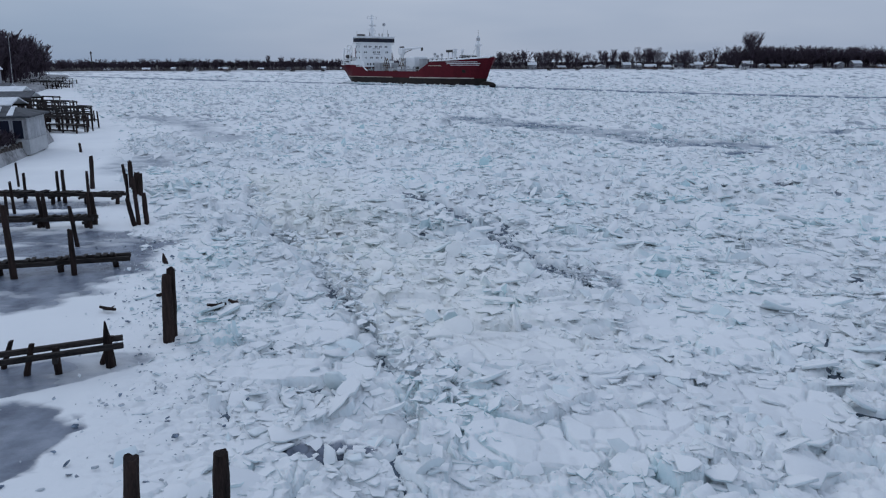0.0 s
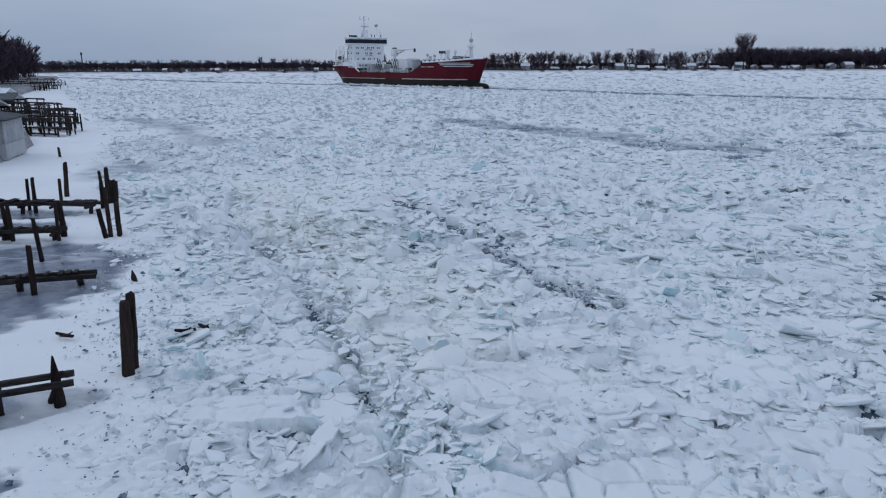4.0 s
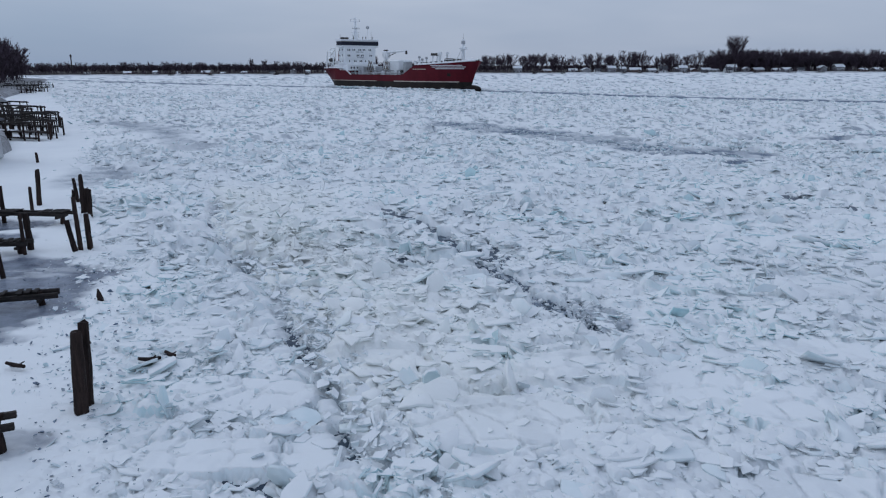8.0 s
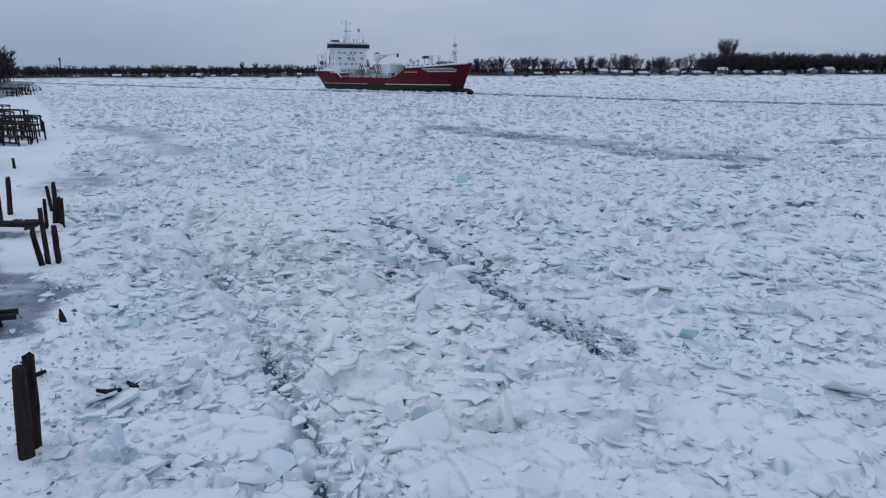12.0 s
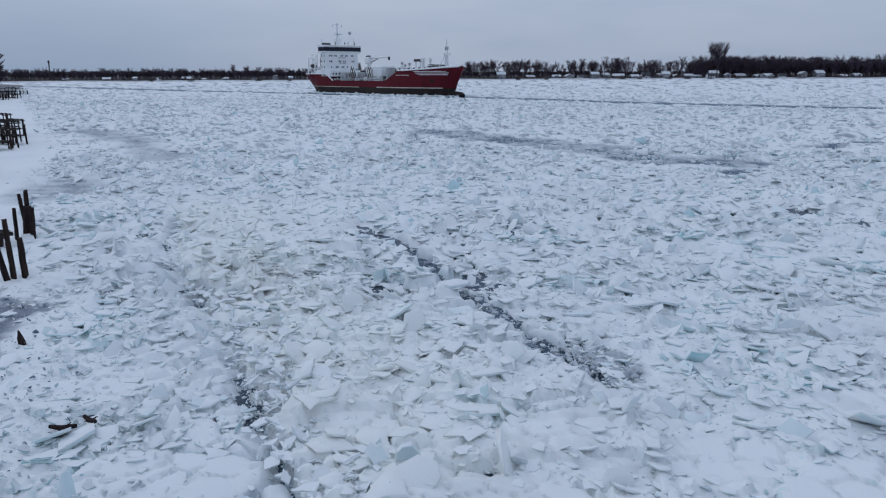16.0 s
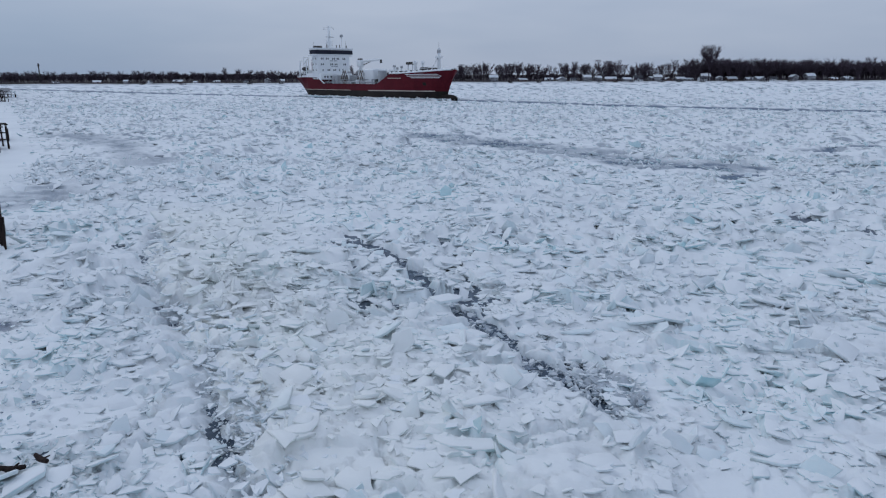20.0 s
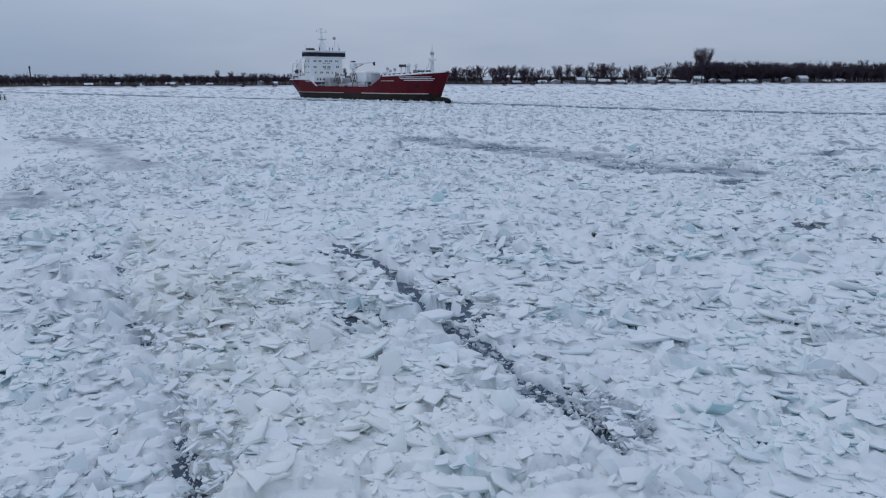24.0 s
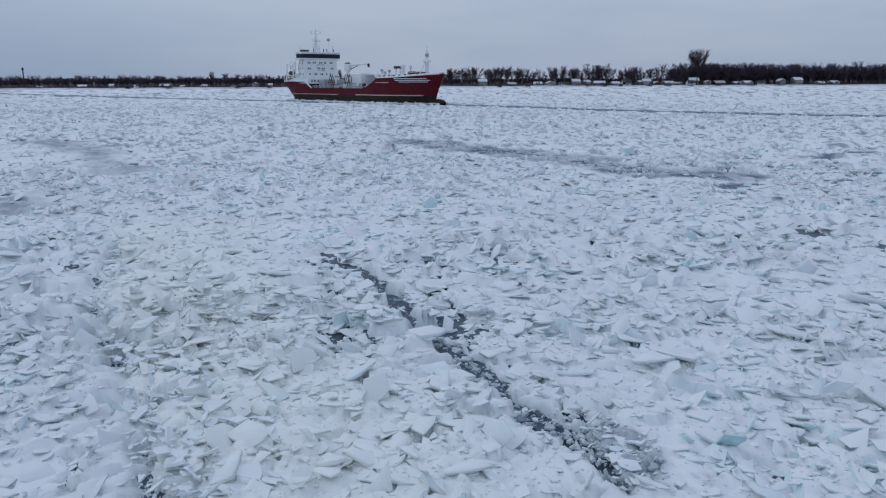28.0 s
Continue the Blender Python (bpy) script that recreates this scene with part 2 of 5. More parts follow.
SHEAR = [(-0.8, 10.9), (-1.1, 12.8), (-1.6, 15.0), (-2.4, 17.3), (-3.2, 19.4), (-3.9, 21.6), (-4.8, 23.9), (-5.9, 26.1), (-7.0, 28.3), (-9.3, 33.1), (-11.4, 37.0), (-14.2, 47.0)]
CRACK = [(-0.6, 40.9), (0.4, 37.7), (1.2, 34.4), (1.7, 32.0), (2.9, 30.1), (3.8, 28.0), (4.0, 26.3), (4.5, 25.2), (5.3, 24.4), (5.5, 22.9), (5.7, 21.2)]
SHELF = [(-3.0, -10), (-5.6, 8.0), (-6.7, 11.5), (-7.5, 14.6), (-8.8, 18.3), (-9.9, 20.2), (-11.2, 23.4), (-12.8, 27.6), (-15.4, 31.5), (-18.2, 36.6), (-25.5, 50.8), (-32.0, 65.0), (-40.0, 84.4), (-54.0, 111.7), (-86.0, 172.0), (-187, 354), (-700, 1300)]
TRACK = [(-420, 680), (-170, 430), (-110, 371), (-43, 312), (35, 243), (53, 219.5), (71, 199), (83, 190.8), (97, 178), (150, 150), (330, 70)]
PATCH = [(4.9, 110.7), (10.0, 102.5), (15.6, 93.4), (19.9, 84.2), (22.0, 77.8), (24.5, 72.2), (30.0, 71.0)]
STREAKS = [[(-49.6, 116.3), (-37.4, 102.7), (-29.5, 86.4), (-25.8, 79.0)], [(-27.0, 56.8), (-28.7, 63.5), (-25.5, 62.5)]]
# thin open leads on the outer field
LEADS = [[(36.8, 84.2), (46.8, 84.4), (58.0, 90.0)], [(28.0, 64.9), (33.5, 64.9), (44.0, 68.0)]]
# flat floes: centre, half length and half width, turn
FLOES = [(-5.1, 17.4, 2.3, 1.1, -6), (-5.0, 14.2, 1.95, 0.8, -4), (-2.3, 14.5, 1.1, 0.95, 25), (1.8, 15.6, 2.3, 1.6, 10), (2.0, 9.8, 1.7, 1.0, -12), (7.5, 17.6, 1.8, 1.1, 14),
         (9.6, 16.2, 1.7, 1.1, 30), (4.6, 10.6, 1.8, 1.1, 5), (8.6, 12.0, 1.8, 1.2, -20), (7.0, 27.2, 1.7, 0.7, -8), (10.6, 29.6, 1.8, 1.1, 12), (15.8, 26.6, 2.4, 1.5, -5), (4.1, 19.2, 1.4, 1.1, 20),
         (-8.5, 22.5, 2.0, 1.4, 30), (5.2, 35.2, 2.0, 1.6, 18), (-1.1, 19.2, 1.2, 0.8, 10), (-5.3, 22.3, 0.9, 0.7, 0), (12.5, 20.0, 1.6, 1.0, -15), (7.5, 22.2, 0.9, 0.7, 40)]
# thin grey ice round the docks: centre, half sizes, turn
PONDS = [(-21.8, 25.6, 8.7, 7.6, 0), (-12.6, 13.5, 4.3, 1.25, 27), (-11.2, 9.8, 2.3, 2.3, 30), (-27.0, 39.6, 6.6, 1.6, 6), (-27.0, 35.2, 7.0, 2.4, 8), (-3.2, 9.8, 1.5, 0.42, -8)]


def ellipse(x, y, e, wobble, square=0.0):
    cx, cy, a, b, turn = e
    c, s = math.cos(radians(turn)), math.sin(radians(turn))
    dx, dy = x - cx, y - cy
    u, v = (dx * c + dy * s) / a, (-dx * s + dy * c) / b
    return (1 - square) * np.hypot(u, v) + square * np.maximum(np.abs(u), np.abs(v)) + wobble


def ice_field(x, y):
    """Height of the ice, and how far it is bare, brash or tinted pale and warm, at each place."""
    wx, wy = x + 0.4 * fbm(x * 0.5, y * 0.5, 5, 3), y + 0.4 * fbm(x * 0.5 + 40, y * 0.5, 6, 3)
    dist = np.hypot(x, y)
    d_shelf, side = line_distance(x, y, SHELF)
    out = np.where(side > 0, d_shelf, -d_shelf) + 2.2 * fbm(x * 0.3, y * 0.3, 21, 4)
    rub = step(-0.8, 4.5, out)
    light = step(-3.5, 0.5, out) * (1 - rub)
    # hummocks of the field
    near = 1 - step(30, 80, dist)
    z = rub * (0.12 + (0.2 + 0.3 * near) * fbm(x * 0.11, y * 0.11, 31, 3) + 0.3 * near * fbm(x * 0.4, y * 0.4, 32, 3))
    calm = step(0.40, 0.62, 0.5 + fbm(x * 0.09 + 9, y * 0.09, 41, 3))
    rough = rub * (1.0 - 0.6 * calm)
    open_joint = step(0.36, 0.56, 0.5 + fbm(x * 0.5, y * 0.5, 35, 3))
    z = z + rough * (plates(wx, wy, 2.9, 0.40, 0.19, 0.0, 101) + np.minimum(0, plates(wx, wy, 2.9, 0.0, 0.0, 0.60, 101, 0.06)) * open_joint)
    z = z + rough * (plates(wx + 31, wy - 7, 1.15, 0.32, 0.32, 0.0, 131) + plates(wx + 31, wy - 7, 1.15, 0.0, 0.0, 0.55, 131, 0.10) * open_joint * near) * (0.45 + 0.55 * near)
    z = z + (rough * 0.8 + light * 0.5) * plates(wx - 3, wy + 17, 0.46, 0.12, 0.30, 0.16, 161, 0.12) * near
    z = z + (0.1 + rough * 0.5) * 0.08 * fbm(x * 6, y * 6, 71, 2) * near
    z = z + rough * plates(wx + 5, wy + 3, 0.2, 0.09, 0.4, 0.04, 171) * (1 - step(16, 34, dist))
    far = step(45, 120, dist)
    z = z + rub * far * plates(wx, wy, 2.4, 0.30, 0.12, 0.20, 191)
    # flat floes
    for k, e in enumerate(FLOES):
        reach = ellipse(x, y, e, 0.22 * fbm(x * 0.5, y * 0.5, 300 + k, 3) + 0.14 * plates(wx, wy, 0.9, 1.0, 0.0, 0.0, 330 + k), 0.6)
        inside = 1 - step(0.95, 0.99, reach)
        z = z - 0.3 * (1 - step(1.01, 1.05, reach)) * (1 - inside) * open_joint
        flat = 0.05 + 0.05 * math.sin(k * 2.3) + 0.03 * (x - e[0]) * math.sin(k * 1.7) + 0.03 * (y - e[1]) * math.cos(k * 1.3) + 0.04 * fbm(x * 1.5, y * 1.5, 9, 4) + 0.05 * plates(wx, wy, 1.1, 1.4, 0.5, 3.0, 12 + k, 0.05)
        z = z * (1 - inside) + flat * inside
    # shear line: the field stands as a low wall right of it, with ground-up ice along it
    d, s = line_distance(x + 1.3 * fbm(x * 0.6, y * 0.6, 51, 4), y, SHEAR)
    wall = np.where(s > 0, 1.0, 0.0)
    grind = 1 - step(0.05, 0.75, d + 0.7 * fbm(x * 1.7, y * 1.7, 57, 3))
    z = z + 0.34 * wall * (1 - step(0.2, 4.5, d)) * rub * (0.5 + 0.5 * step(-0.1, 0.1, fbm(x * 0.35, y * 0.35, 59, 2) + 0.06)) - 0.30 * grind + 0.20 * grind * plates(x, y, 0.26, 0.6, 0.5, 0.3, 58)
    # pale warm tint in a band right of the shear line
    pale_warm = 0.5 * (1 - step(2.0, 10.5, d + 3.0 * fbm(x * 0.3, y * 0.3, 55, 3))) * np.where(s > 0, 1.0, 0.0) * rub * step(12.5, 18.0, y)
    brash = 0.5 * grind * step(0.4, 0.6, 0.5 + fbm(x * 1.1, y * 1.1, 56, 3))
    # open crack
    d, s = line_distance(x + 0.7 * fbm(x * 0.7, y * 0.7, 61, 3), y, CRACK)
    z = z - 0.9 * (1 - step(0.14, 0.42, d + 0.9 * fbm(x * 1.2, y * 1.2, 62, 4))) + 0.12 * (1 - step(0.4, 0.9, d)) * plates(x, y, 0.24, 0.6, 0.5, 0.2, 66)
    pocket = 1 - step(0.7, 1.05, ellipse(x, y, (6.2, 23.2, 1.15, 2.0, 8), 0.5 * fbm(x * 0.9, y * 0.9, 63, 3)))
    z = z * (1 - 0.65 * pocket) + pocket * (-0.10 + 0.5 * plates(x, y, 0.3, 0.4, 0.5, 0.2, 64))
    brash = np.maximum(np.maximum(brash, 0.55 * pocket), 0.7 * (1 - step(0.12, 0.5, d + 0.8 * fbm(x * 1.2, y * 1.2, 62, 4))))
    # ground-up patches farther out
    d, s = line_distance(x, y, PATCH)
    p = 1 - step(2.2, 5.4, d + 8 * fbm(x * 0.16, y * 0.10, 81, 5))
    for k, line in enumerate(STREAKS):
        d, s = line_distance(x, y, line)
        p = np.maximum(p, 0.7 * (1 - step(0.5, 4.0, d + 7 * fbm(x * 0.12, y * 0.12, 83 + k, 4))))
    p = p * (0.55 + 0.45 * step(0.36, 0.50, 0.5 + fbm(x * 0.30, y * 0.45, 87, 5)))
    p = p * (0.6 + 0.4 * step(0.40, 0.50, 0.5 + fbm(x * 0.9, y * 0.9, 88, 3)))
    for k, line in enumerate(LEADS):
        d, s = line_distance(x, y + 5 * fbm(x * 0.15, y * 0.05, 97 + k, 3), line)
        p = np.maximum(p, (1 - step(0.6, 1.2, d + 2.0 * fbm(x * 0.4, y * 0.4, 93 + k, 3))))
    z = z * (1 - 0.8 * p) + p * (-0.02 + 0.5 * plates(x, y, 0.7, 0.25, 0.3, 0.1, 85))
    brash = np.maximum(brash, p)
    # darker flecks scattered by noise, stronger far out
    brash = np.maximum(brash, rub * step(0.60, 0.68, 0.5 + fbm(x * 1.1, y * 0.55, 95, 4)) * (0.1 + 0.6 * far))
    d, s = line_distance(x, y, TRACK)
    p = (1 - step(5.0, 7.5, d + 1.6 * fbm(x * 0.08, y * 0.08, 91, 4)))
    z = z * (1 - p) - 0.1 * p
    brash = np.maximum(brash, p)
    # thin grey ice at the docks
    bare = np.zeros(x.shape)
    thin = 0.25 + 0.75 * step(0.29, 0.49, 0.5 + fbm(x * 0.3, y * 0.75, 431, 5) + 0.08)
    for k, e in enumerate(PONDS):
        bare = np.maximum(bare, (0.25 + 0.75 * thin) * (1 - step(0.86, 1.0, ellipse(x, y, e, (0.3 if k == 1 else 1.0) * fbm(x * 0.6, y * 0.8, 401 + k, 5))))) if k not in (0, 4) else np.maximum(bare, thin * (1 - step(0.90, 1.04, ellipse(x, y, e, 0.6 * fbm(x * 0.5, y * 0.6, 401 + k, 5)))))
    z = z - 0.05 * bare
    z = z + (1 - rub) * 0.05 * fbm(x * 0.6, y * 0.6, 441, 4)
    return z, bare, brash, pale_warm


# ---------------- the ice sheet: one ground out to the horizon ----------------
def ground_sheet():
    front = np.arange(-40, 40.01, 0.25)
    back = np.arange(41.5, 319, 1.5)
    ang = np.radians(np.concatenate([front, back]))
    rad = np.concatenate([np.linspace(0.3, 5.0, 60)[:-1], 5.0 * 1.012 ** np.arange(0, 40), 8.06 * 1.0042 ** np.arange(0, 380), 39.7 * 1.0085 ** np.arange(0, 268), 383.6 * 1.05 ** np.arange(0, 52)])
    n, k = len(rad), len(ang)
    x = (np.sin(ang)[None, :] * rad[:, None]).ravel()
    y = (np.cos(ang)[None, :] * rad[:, None]).ravel() - 3.0
    z, bare, brash, pale_warm = ice_field(x, y)
    z = z * (1 - step(450, 900, np.hypot(x, y)))
    side = np.abs(np.degrees(np.arctan2(x, y + 3.0)))
    z = z * (1 - 0.75 * step(41, 50, side) * step(12, 40, np.hypot(x, y)))
    co = np.stack([x, y, z], -1)
    co = np.concatenate([co, [[0.0, -3.0, 0.0]]])
    i, j = np.meshgrid(np.arange(n - 1), np.arange(k), indexing="ij")
    a, b = (i * k + j).ravel(), (i * k + (j + 1) % k).ravel()
    quads = np.stack([a, b, b + k, a + k], -1)[:, ::-1]
    me = bpy.data.meshes.new("ground")
    me.vertices.add(len(co))
    me.vertices.foreach_set("co", co.ravel())
    tri = np.stack([np.arange(k), np.full(k, n * k), (np.arange(k) + 1) % k], -1)
    loops = np.concatenate([quads.ravel(), tri.ravel()])
    starts = np.concatenate([np.arange(len(quads)) * 4, len(quads) * 4 + np.arange(k) * 3])
    me.loops.add(len(loops))
    me.loops.foreach_set("vertex_index", loops.astype(np.int32))
    me.polygons.add(len(starts))
    me.polygons.foreach_set("loop_start", starts.astype(np.int32))
    me.update(calc_edges=True)
    for name, values in (("bare", bare), ("brash", brash), ("pale_warm", pale_warm)):
        at = me.attributes.new(name, 'FLOAT', 'POINT')
        at.data.foreach_set("value", np.concatenate([values, [0.0]]).astype(np.float32))
    return tagged(link_mesh("ground", me, M_ICE), "snow-covered river ice, broken and jammed into rubble", "ice", kind="structure")


ground = ground_sheet()
# dark sheet: river water, its colour also standing in for shade in the gaps
bm = bmesh.new()
bmesh.ops.create_circle(bm, cap_ends=True, segments=48, radius=4300)
for v in bm.verts:
    v.co.z = -0.22
tagged(part("water", bm, M_SLUSH_SHADE), "dark sheet for slushy river water and for shade in the cracks", "water", kind="structure")


# ---------------- broken slabs lying on the ice ----------------
def slab_shape(rng, sides, crowned=True):
    """A jagged broken plate with straight edges, about 2 across and 1 thick before it is scaled; a crowned one has a soft snow edge."""
    a = np.cumsum(rng.uniform(0.3, 1.7, sides))
    a = a / a[-1] * 2 * math.pi + rng.uniform(0, 6.28)
    r = rng.uniform(0.42, 1.2, sides)
    stretch = rng.uniform(0.45, 1.0)
    ring = np.stack([np.cos(a) * r, np.sin(a) * r * stretch, 0.5 + rng.normal(0, 0.05, sides)], -1)
    low = np.stack([ring[:, 0], ring[:, 1], np.full(sides, -0.5)], -1)
    low[:, :2] *= rng.uniform(0.86, 1.04, (sides, 1))
    v = [ring, low]
    faces = [(i, sides + i, sides + (i + 1) % sides, (i + 1) % sides) for i in range(sides)]
    if crowned:
        ring[:, 2] -= 0.14
        top = ring.copy()
        top[:, :2] *= rng.uniform(0.91, 0.98, (sides, 1))
        top[:, 2] += 0.14
        v.append(top)
        faces += [(2 * sides + i, i, (i + 1) % sides, 2 * sides + (i + 1) % sides) for i in range(sides)]
        faces.append(tuple(range(2 * sides, 3 * sides)))
    else:
        faces.append(tuple(range(sides)))
    faces.append(tuple(range(2 * sides - 1, sides - 1, -1)))
    return np.concatenate(v), faces


def slab_places(rng, count, inner, outer, spread, sizes):
    """Random places in the field, with a turn, a slant and a size each."""
    r = np.sqrt(rng.uniform(inner ** 2, outer ** 2, count))
    a = np.radians(rng.uniform(-spread, spread, count))
    x, y = np.sin(a) * r + 0.4, np.cos(a) * r
    d, s = line_distance(x, y, SHELF)
    out = np.where(s > 0, d, -d)
    keep = out + rng.normal(0, 1.0, count) > 1.0
    d, s = line_distance(x, y, SHEAR)
    keep &= (s > 0) | (y > 46) | (rng.random(count) < 0.75)
    for e in FLOES:
        keep &= (ellipse(x, y, e, 0) > 0.95) | (rng.random(count) < (0.08 if e[1] < 21 else 0.3))
    for line, w in ((CRACK, 0.55), (SHEAR, 0.85), (PATCH, 5.0), (TRACK, 7.5), (STREAKS[0], 3.5), (STREAKS[1], 3.5), *((line, 0.9) for line in LEADS)):
        keep &= (line_distance(x, y, line)[0] > w) | (rng.random(count) < 0.05)
    keep &= rng.random(count) > 0.4 * step(0.40, 0.62, 0.5 + fbm(x * 0.09 + 9, y * 0.09, 41, 3))
    x, y = x[keep], y[keep]
    n = len(x)
    size = sizes[0] * (sizes[1] / sizes[0]) ** rng.beta(1.1, 2.6, n)
    slant = np.abs(rng.normal(0, 0.24, n)) + np.where(rng.random(n) < 0.15, rng.uniform(0.3, 1.1, n), 0)
    thick = np.clip(size * rng.uniform(0.06, 0.18, n), 0.025, 0.14)
    return x, y, size, slant, rng.uniform(0, 2 * math.pi, n), rng.uniform(0, 2 * math.pi, n), thick


def slab_matrix(spin, slant, head, size, thick):
    m = Euler((0, 0, head)).to_matrix() @ Euler((slant, 0, 0)).to_matrix() @ Euler((0, 0, spin)).to_matrix()
    return np.array(m) * np.array([size, size, thick])[None, :]


def bulk(name, co, loops, starts, mat):
    """One mesh out of arrays of places, corner indices and face starts."""
    me = bpy.data.meshes.new(name)
    me.vertices.add(len(co))
    me.vertices.foreach_set("co", co.ravel())
    me.loops.add(len(loops))
    me.loops.foreach_set("vertex_index", loops.astype(np.int32))
    me.polygons.add(len(starts))
    me.polygons.foreach_set("loop_start", starts.astype(np.int32))
    me.update(calc_edges=True)
    return link_mesh(name, me, mat)


def turns(a, axis):
    """Many rotation matrices at once."""
    m = np.zeros((len(a), 3, 3))
    i, j, k = ((1, 2, 0), (2, 0, 1), (0, 1, 2))[axis]
    m[:, i, i] = m[:, j, j] = np.cos(a)
    m[:, i, j], m[:, j, i] = -np.sin(a), np.sin(a)
    m[:, k, k] = 1
    return m


def rubble(name, seed, count, inner, outer, spread, sizes, label, sides=(6, 9), crowned=True, tilt=1.0):
    rng = np.random.default_rng(seed)
    shapes = [slab_shape(rng, int(rng.integers(*sides)), crowned) for _ in range(40)]
    x, y, size, slant, head, spin, thick = slab_places(rng, count, inner, outer, spread, sizes)
    slant = slant * tilt
    z, _, _, warm_at = ice_field(x, y)
    glassy = np.where(rng.random(len(x)) < 0.14, rng.uniform(0.25, 0.8, len(x)), 0.0)
    z = z + 0.08 * thick + 0.21 * size * np.sin(np.minimum(slant, 1.2))
    m = turns(head, 2) @ turns(slant, 0) @ turns(spin, 2) * np.stack([size, size, thick], -1)[:, None, :]
    at = np.stack([x, y, z], -1)
    co, loops, starts, pale_warm, clear, base, first = [], [], [], [], [], 0, 0
    for k, (v, f) in enumerate(shapes):
        own = np.arange(k, len(x), 40)
        n = len(own)
        co.append((np.einsum("nij,vj->nvi", m[own], v) + at[own][:, None, :]).reshape(-1, 3))
        flat = np.concatenate([np.array(g) for g in f])
        begin = np.cumsum([0] + [len(g) for g in f[:-1]])
        loops.append((flat[None, :] + (base + len(v) * np.arange(n))[:, None]).ravel())
        starts.append((begin[None, :] + (first + len(flat) * np.arange(n))[:, None]).ravel())
        pale_warm.append(np.repeat(warm_at[own], len(v)))
        clear.append(np.repeat(glassy[own], len(v)))
        base, first = base + len(v) * n, first + len(flat) * n
    ob = bulk(name, np.concatenate(co), np.concatenate(loops), np.concatenate(starts), M_ICE)
    for key, values in (("pale_warm", pale_warm), ("clear", clear)):
        ob.data.attributes.new(key, 'FLOAT', 'POINT').data.foreach_set("value", np.concatenate(values).astype(np.float32))
    return tagged(ob, label, "ice rubble", kind="stuff")


rubble("ice_rubble", 7, 10500, 8, 36, 42, (0.13, 0.95), "jumbled white and pale blue ice plates in the jam", (4, 7))
rubble("ice_rubble", 13, 2600, 0.5, 34, 180, (0.1, 0.8), "jumbled ice plates on the near ice", (4, 7))
rubble("ice_rubble", 8, 15000, 8, 36, 44, (0.03, 0.2), "small broken ice shards between the floes", (4, 6), False, 1.4)
rubble("ice_rubble", 12, 1500, 9, 44, 42, (0.35, 1.1), "broad flat ice plates pushed over one another", (5, 9), True, 0.6)
rubble("ice_rubble", 9, 27000, 33, 88, 40, (0.14, 1.1), "jumbled ice plates farther out on the river", (4, 7), True, 1.3)
rubble("ice_rubble", 10, 42000, 86, 260, 38, (0.2, 1.1), "distant ice plates across the river", (4, 6), False, 1.3)
rubble("ice_rubble", 11, 7000, 258, 560, 38, (0.5, 1.3), "distant ice plates towards the far shore", (4, 6), False, 1.3)


def shards_along(line, seed, count, reach, level, sizes, label, wet_shade=0.0, flat=(0.25, 0.6)):
    """Ground-up bits lying along a crack."""
    rng = np.random.default_rng(seed)
    verts, faces, base = [], [], 0
    for i in range(count):
        k = int(rng.integers(0, len(line) - 1))
        u = rng.random()
        px = line[k][0] + (line[k + 1][0] - line[k][0]) * u + rng.normal(0, reach)
        py = line[k][1] + (line[k + 1][1] - line[k][1]) * u + rng.normal(0, reach)
        v, f = slab_shape(rng, int(rng.integers(4, 7)), False)
        size = sizes[0] * (sizes[1] / sizes[0]) ** (rng.random() ** 1.6)
        m = slab_matrix(rng.uniform(0, 6), abs(rng.normal(0, 0.6)), rng.uniform(0, 6), size, size * rng.uniform(*flat))
        verts.append(v @ m.T + [px, py, level + rng.uniform(0, 0.12)])
        faces += [tuple(q + base for q in g) for g in f]
        base += len(v)
    ob = raw("ice_rubble", np.concatenate(verts), faces, M_ICE)
    # darkens bits at random: wetness, and painted shade on the strewn ones
    soak_shade = rng.uniform(0, 2 * wet_shade, count)
    at = ob.data.attributes.new("brash", 'FLOAT', 'POINT')
    at.data.foreach_set("value", np.concatenate([np.full(len(v), min(1.0, k)) for v, k in zip(verts, soak_shade)]).astype(np.float32))
    return tagged(ob, label, "ice rubble", kind="stuff")


shards_along(CRACK, 51, 760, 0.5, -0.30, (0.05, 0.34), "small dark ice bits filling the open crack", 0.42)
shards_along([(5.2, 24.9), (6.3, 23.4), (6.6, 21.8)], 52, 420, 0.6, -0.16, (0.04, 0.2), "crushed ice bits in a pocket beside the crack", 0.28)
shards_along(SHEAR, 53, 3200, 0.34, -0.12, (0.02, 0.11), "crushed ice bits along the shear line", 0.22)
shards_along([(x + 0.8, y) for x, y in SHEAR], 57, 1300, 0.6, 0.22, (0.08, 0.42), "tumbled ice plates on the brow of the shear line", 0.0, (0.10, 0.22))
# grey tone of these bits paints the small shadows and holes in the snow
shards_along([(x - 0.9, y) for x, y in SHELF[1:9]], 55, 900, 1.1, -0.03, (0.02, 0.12), "small ice bits strewn over the snow, greyed as painted shadow specks", 0.62, (0.12, 0.4))
shards_along([(x + 1.2, y) for x, y in SHELF[3:10]], 56, 700, 1.3, -0.01, (0.04, 0.24), "broken ice bits at the edge of the jam", 0.15, (0.12, 0.3))
shards_along(PATCH, 54, 700, 3.0, -0.03, (0.12, 0.5), "crushed ice in a grey patch", 0.3)


SHIP_AT, SHIP_TURN, SHIP_SIZE = (-10.65, 290.0), -49.5, 0.985


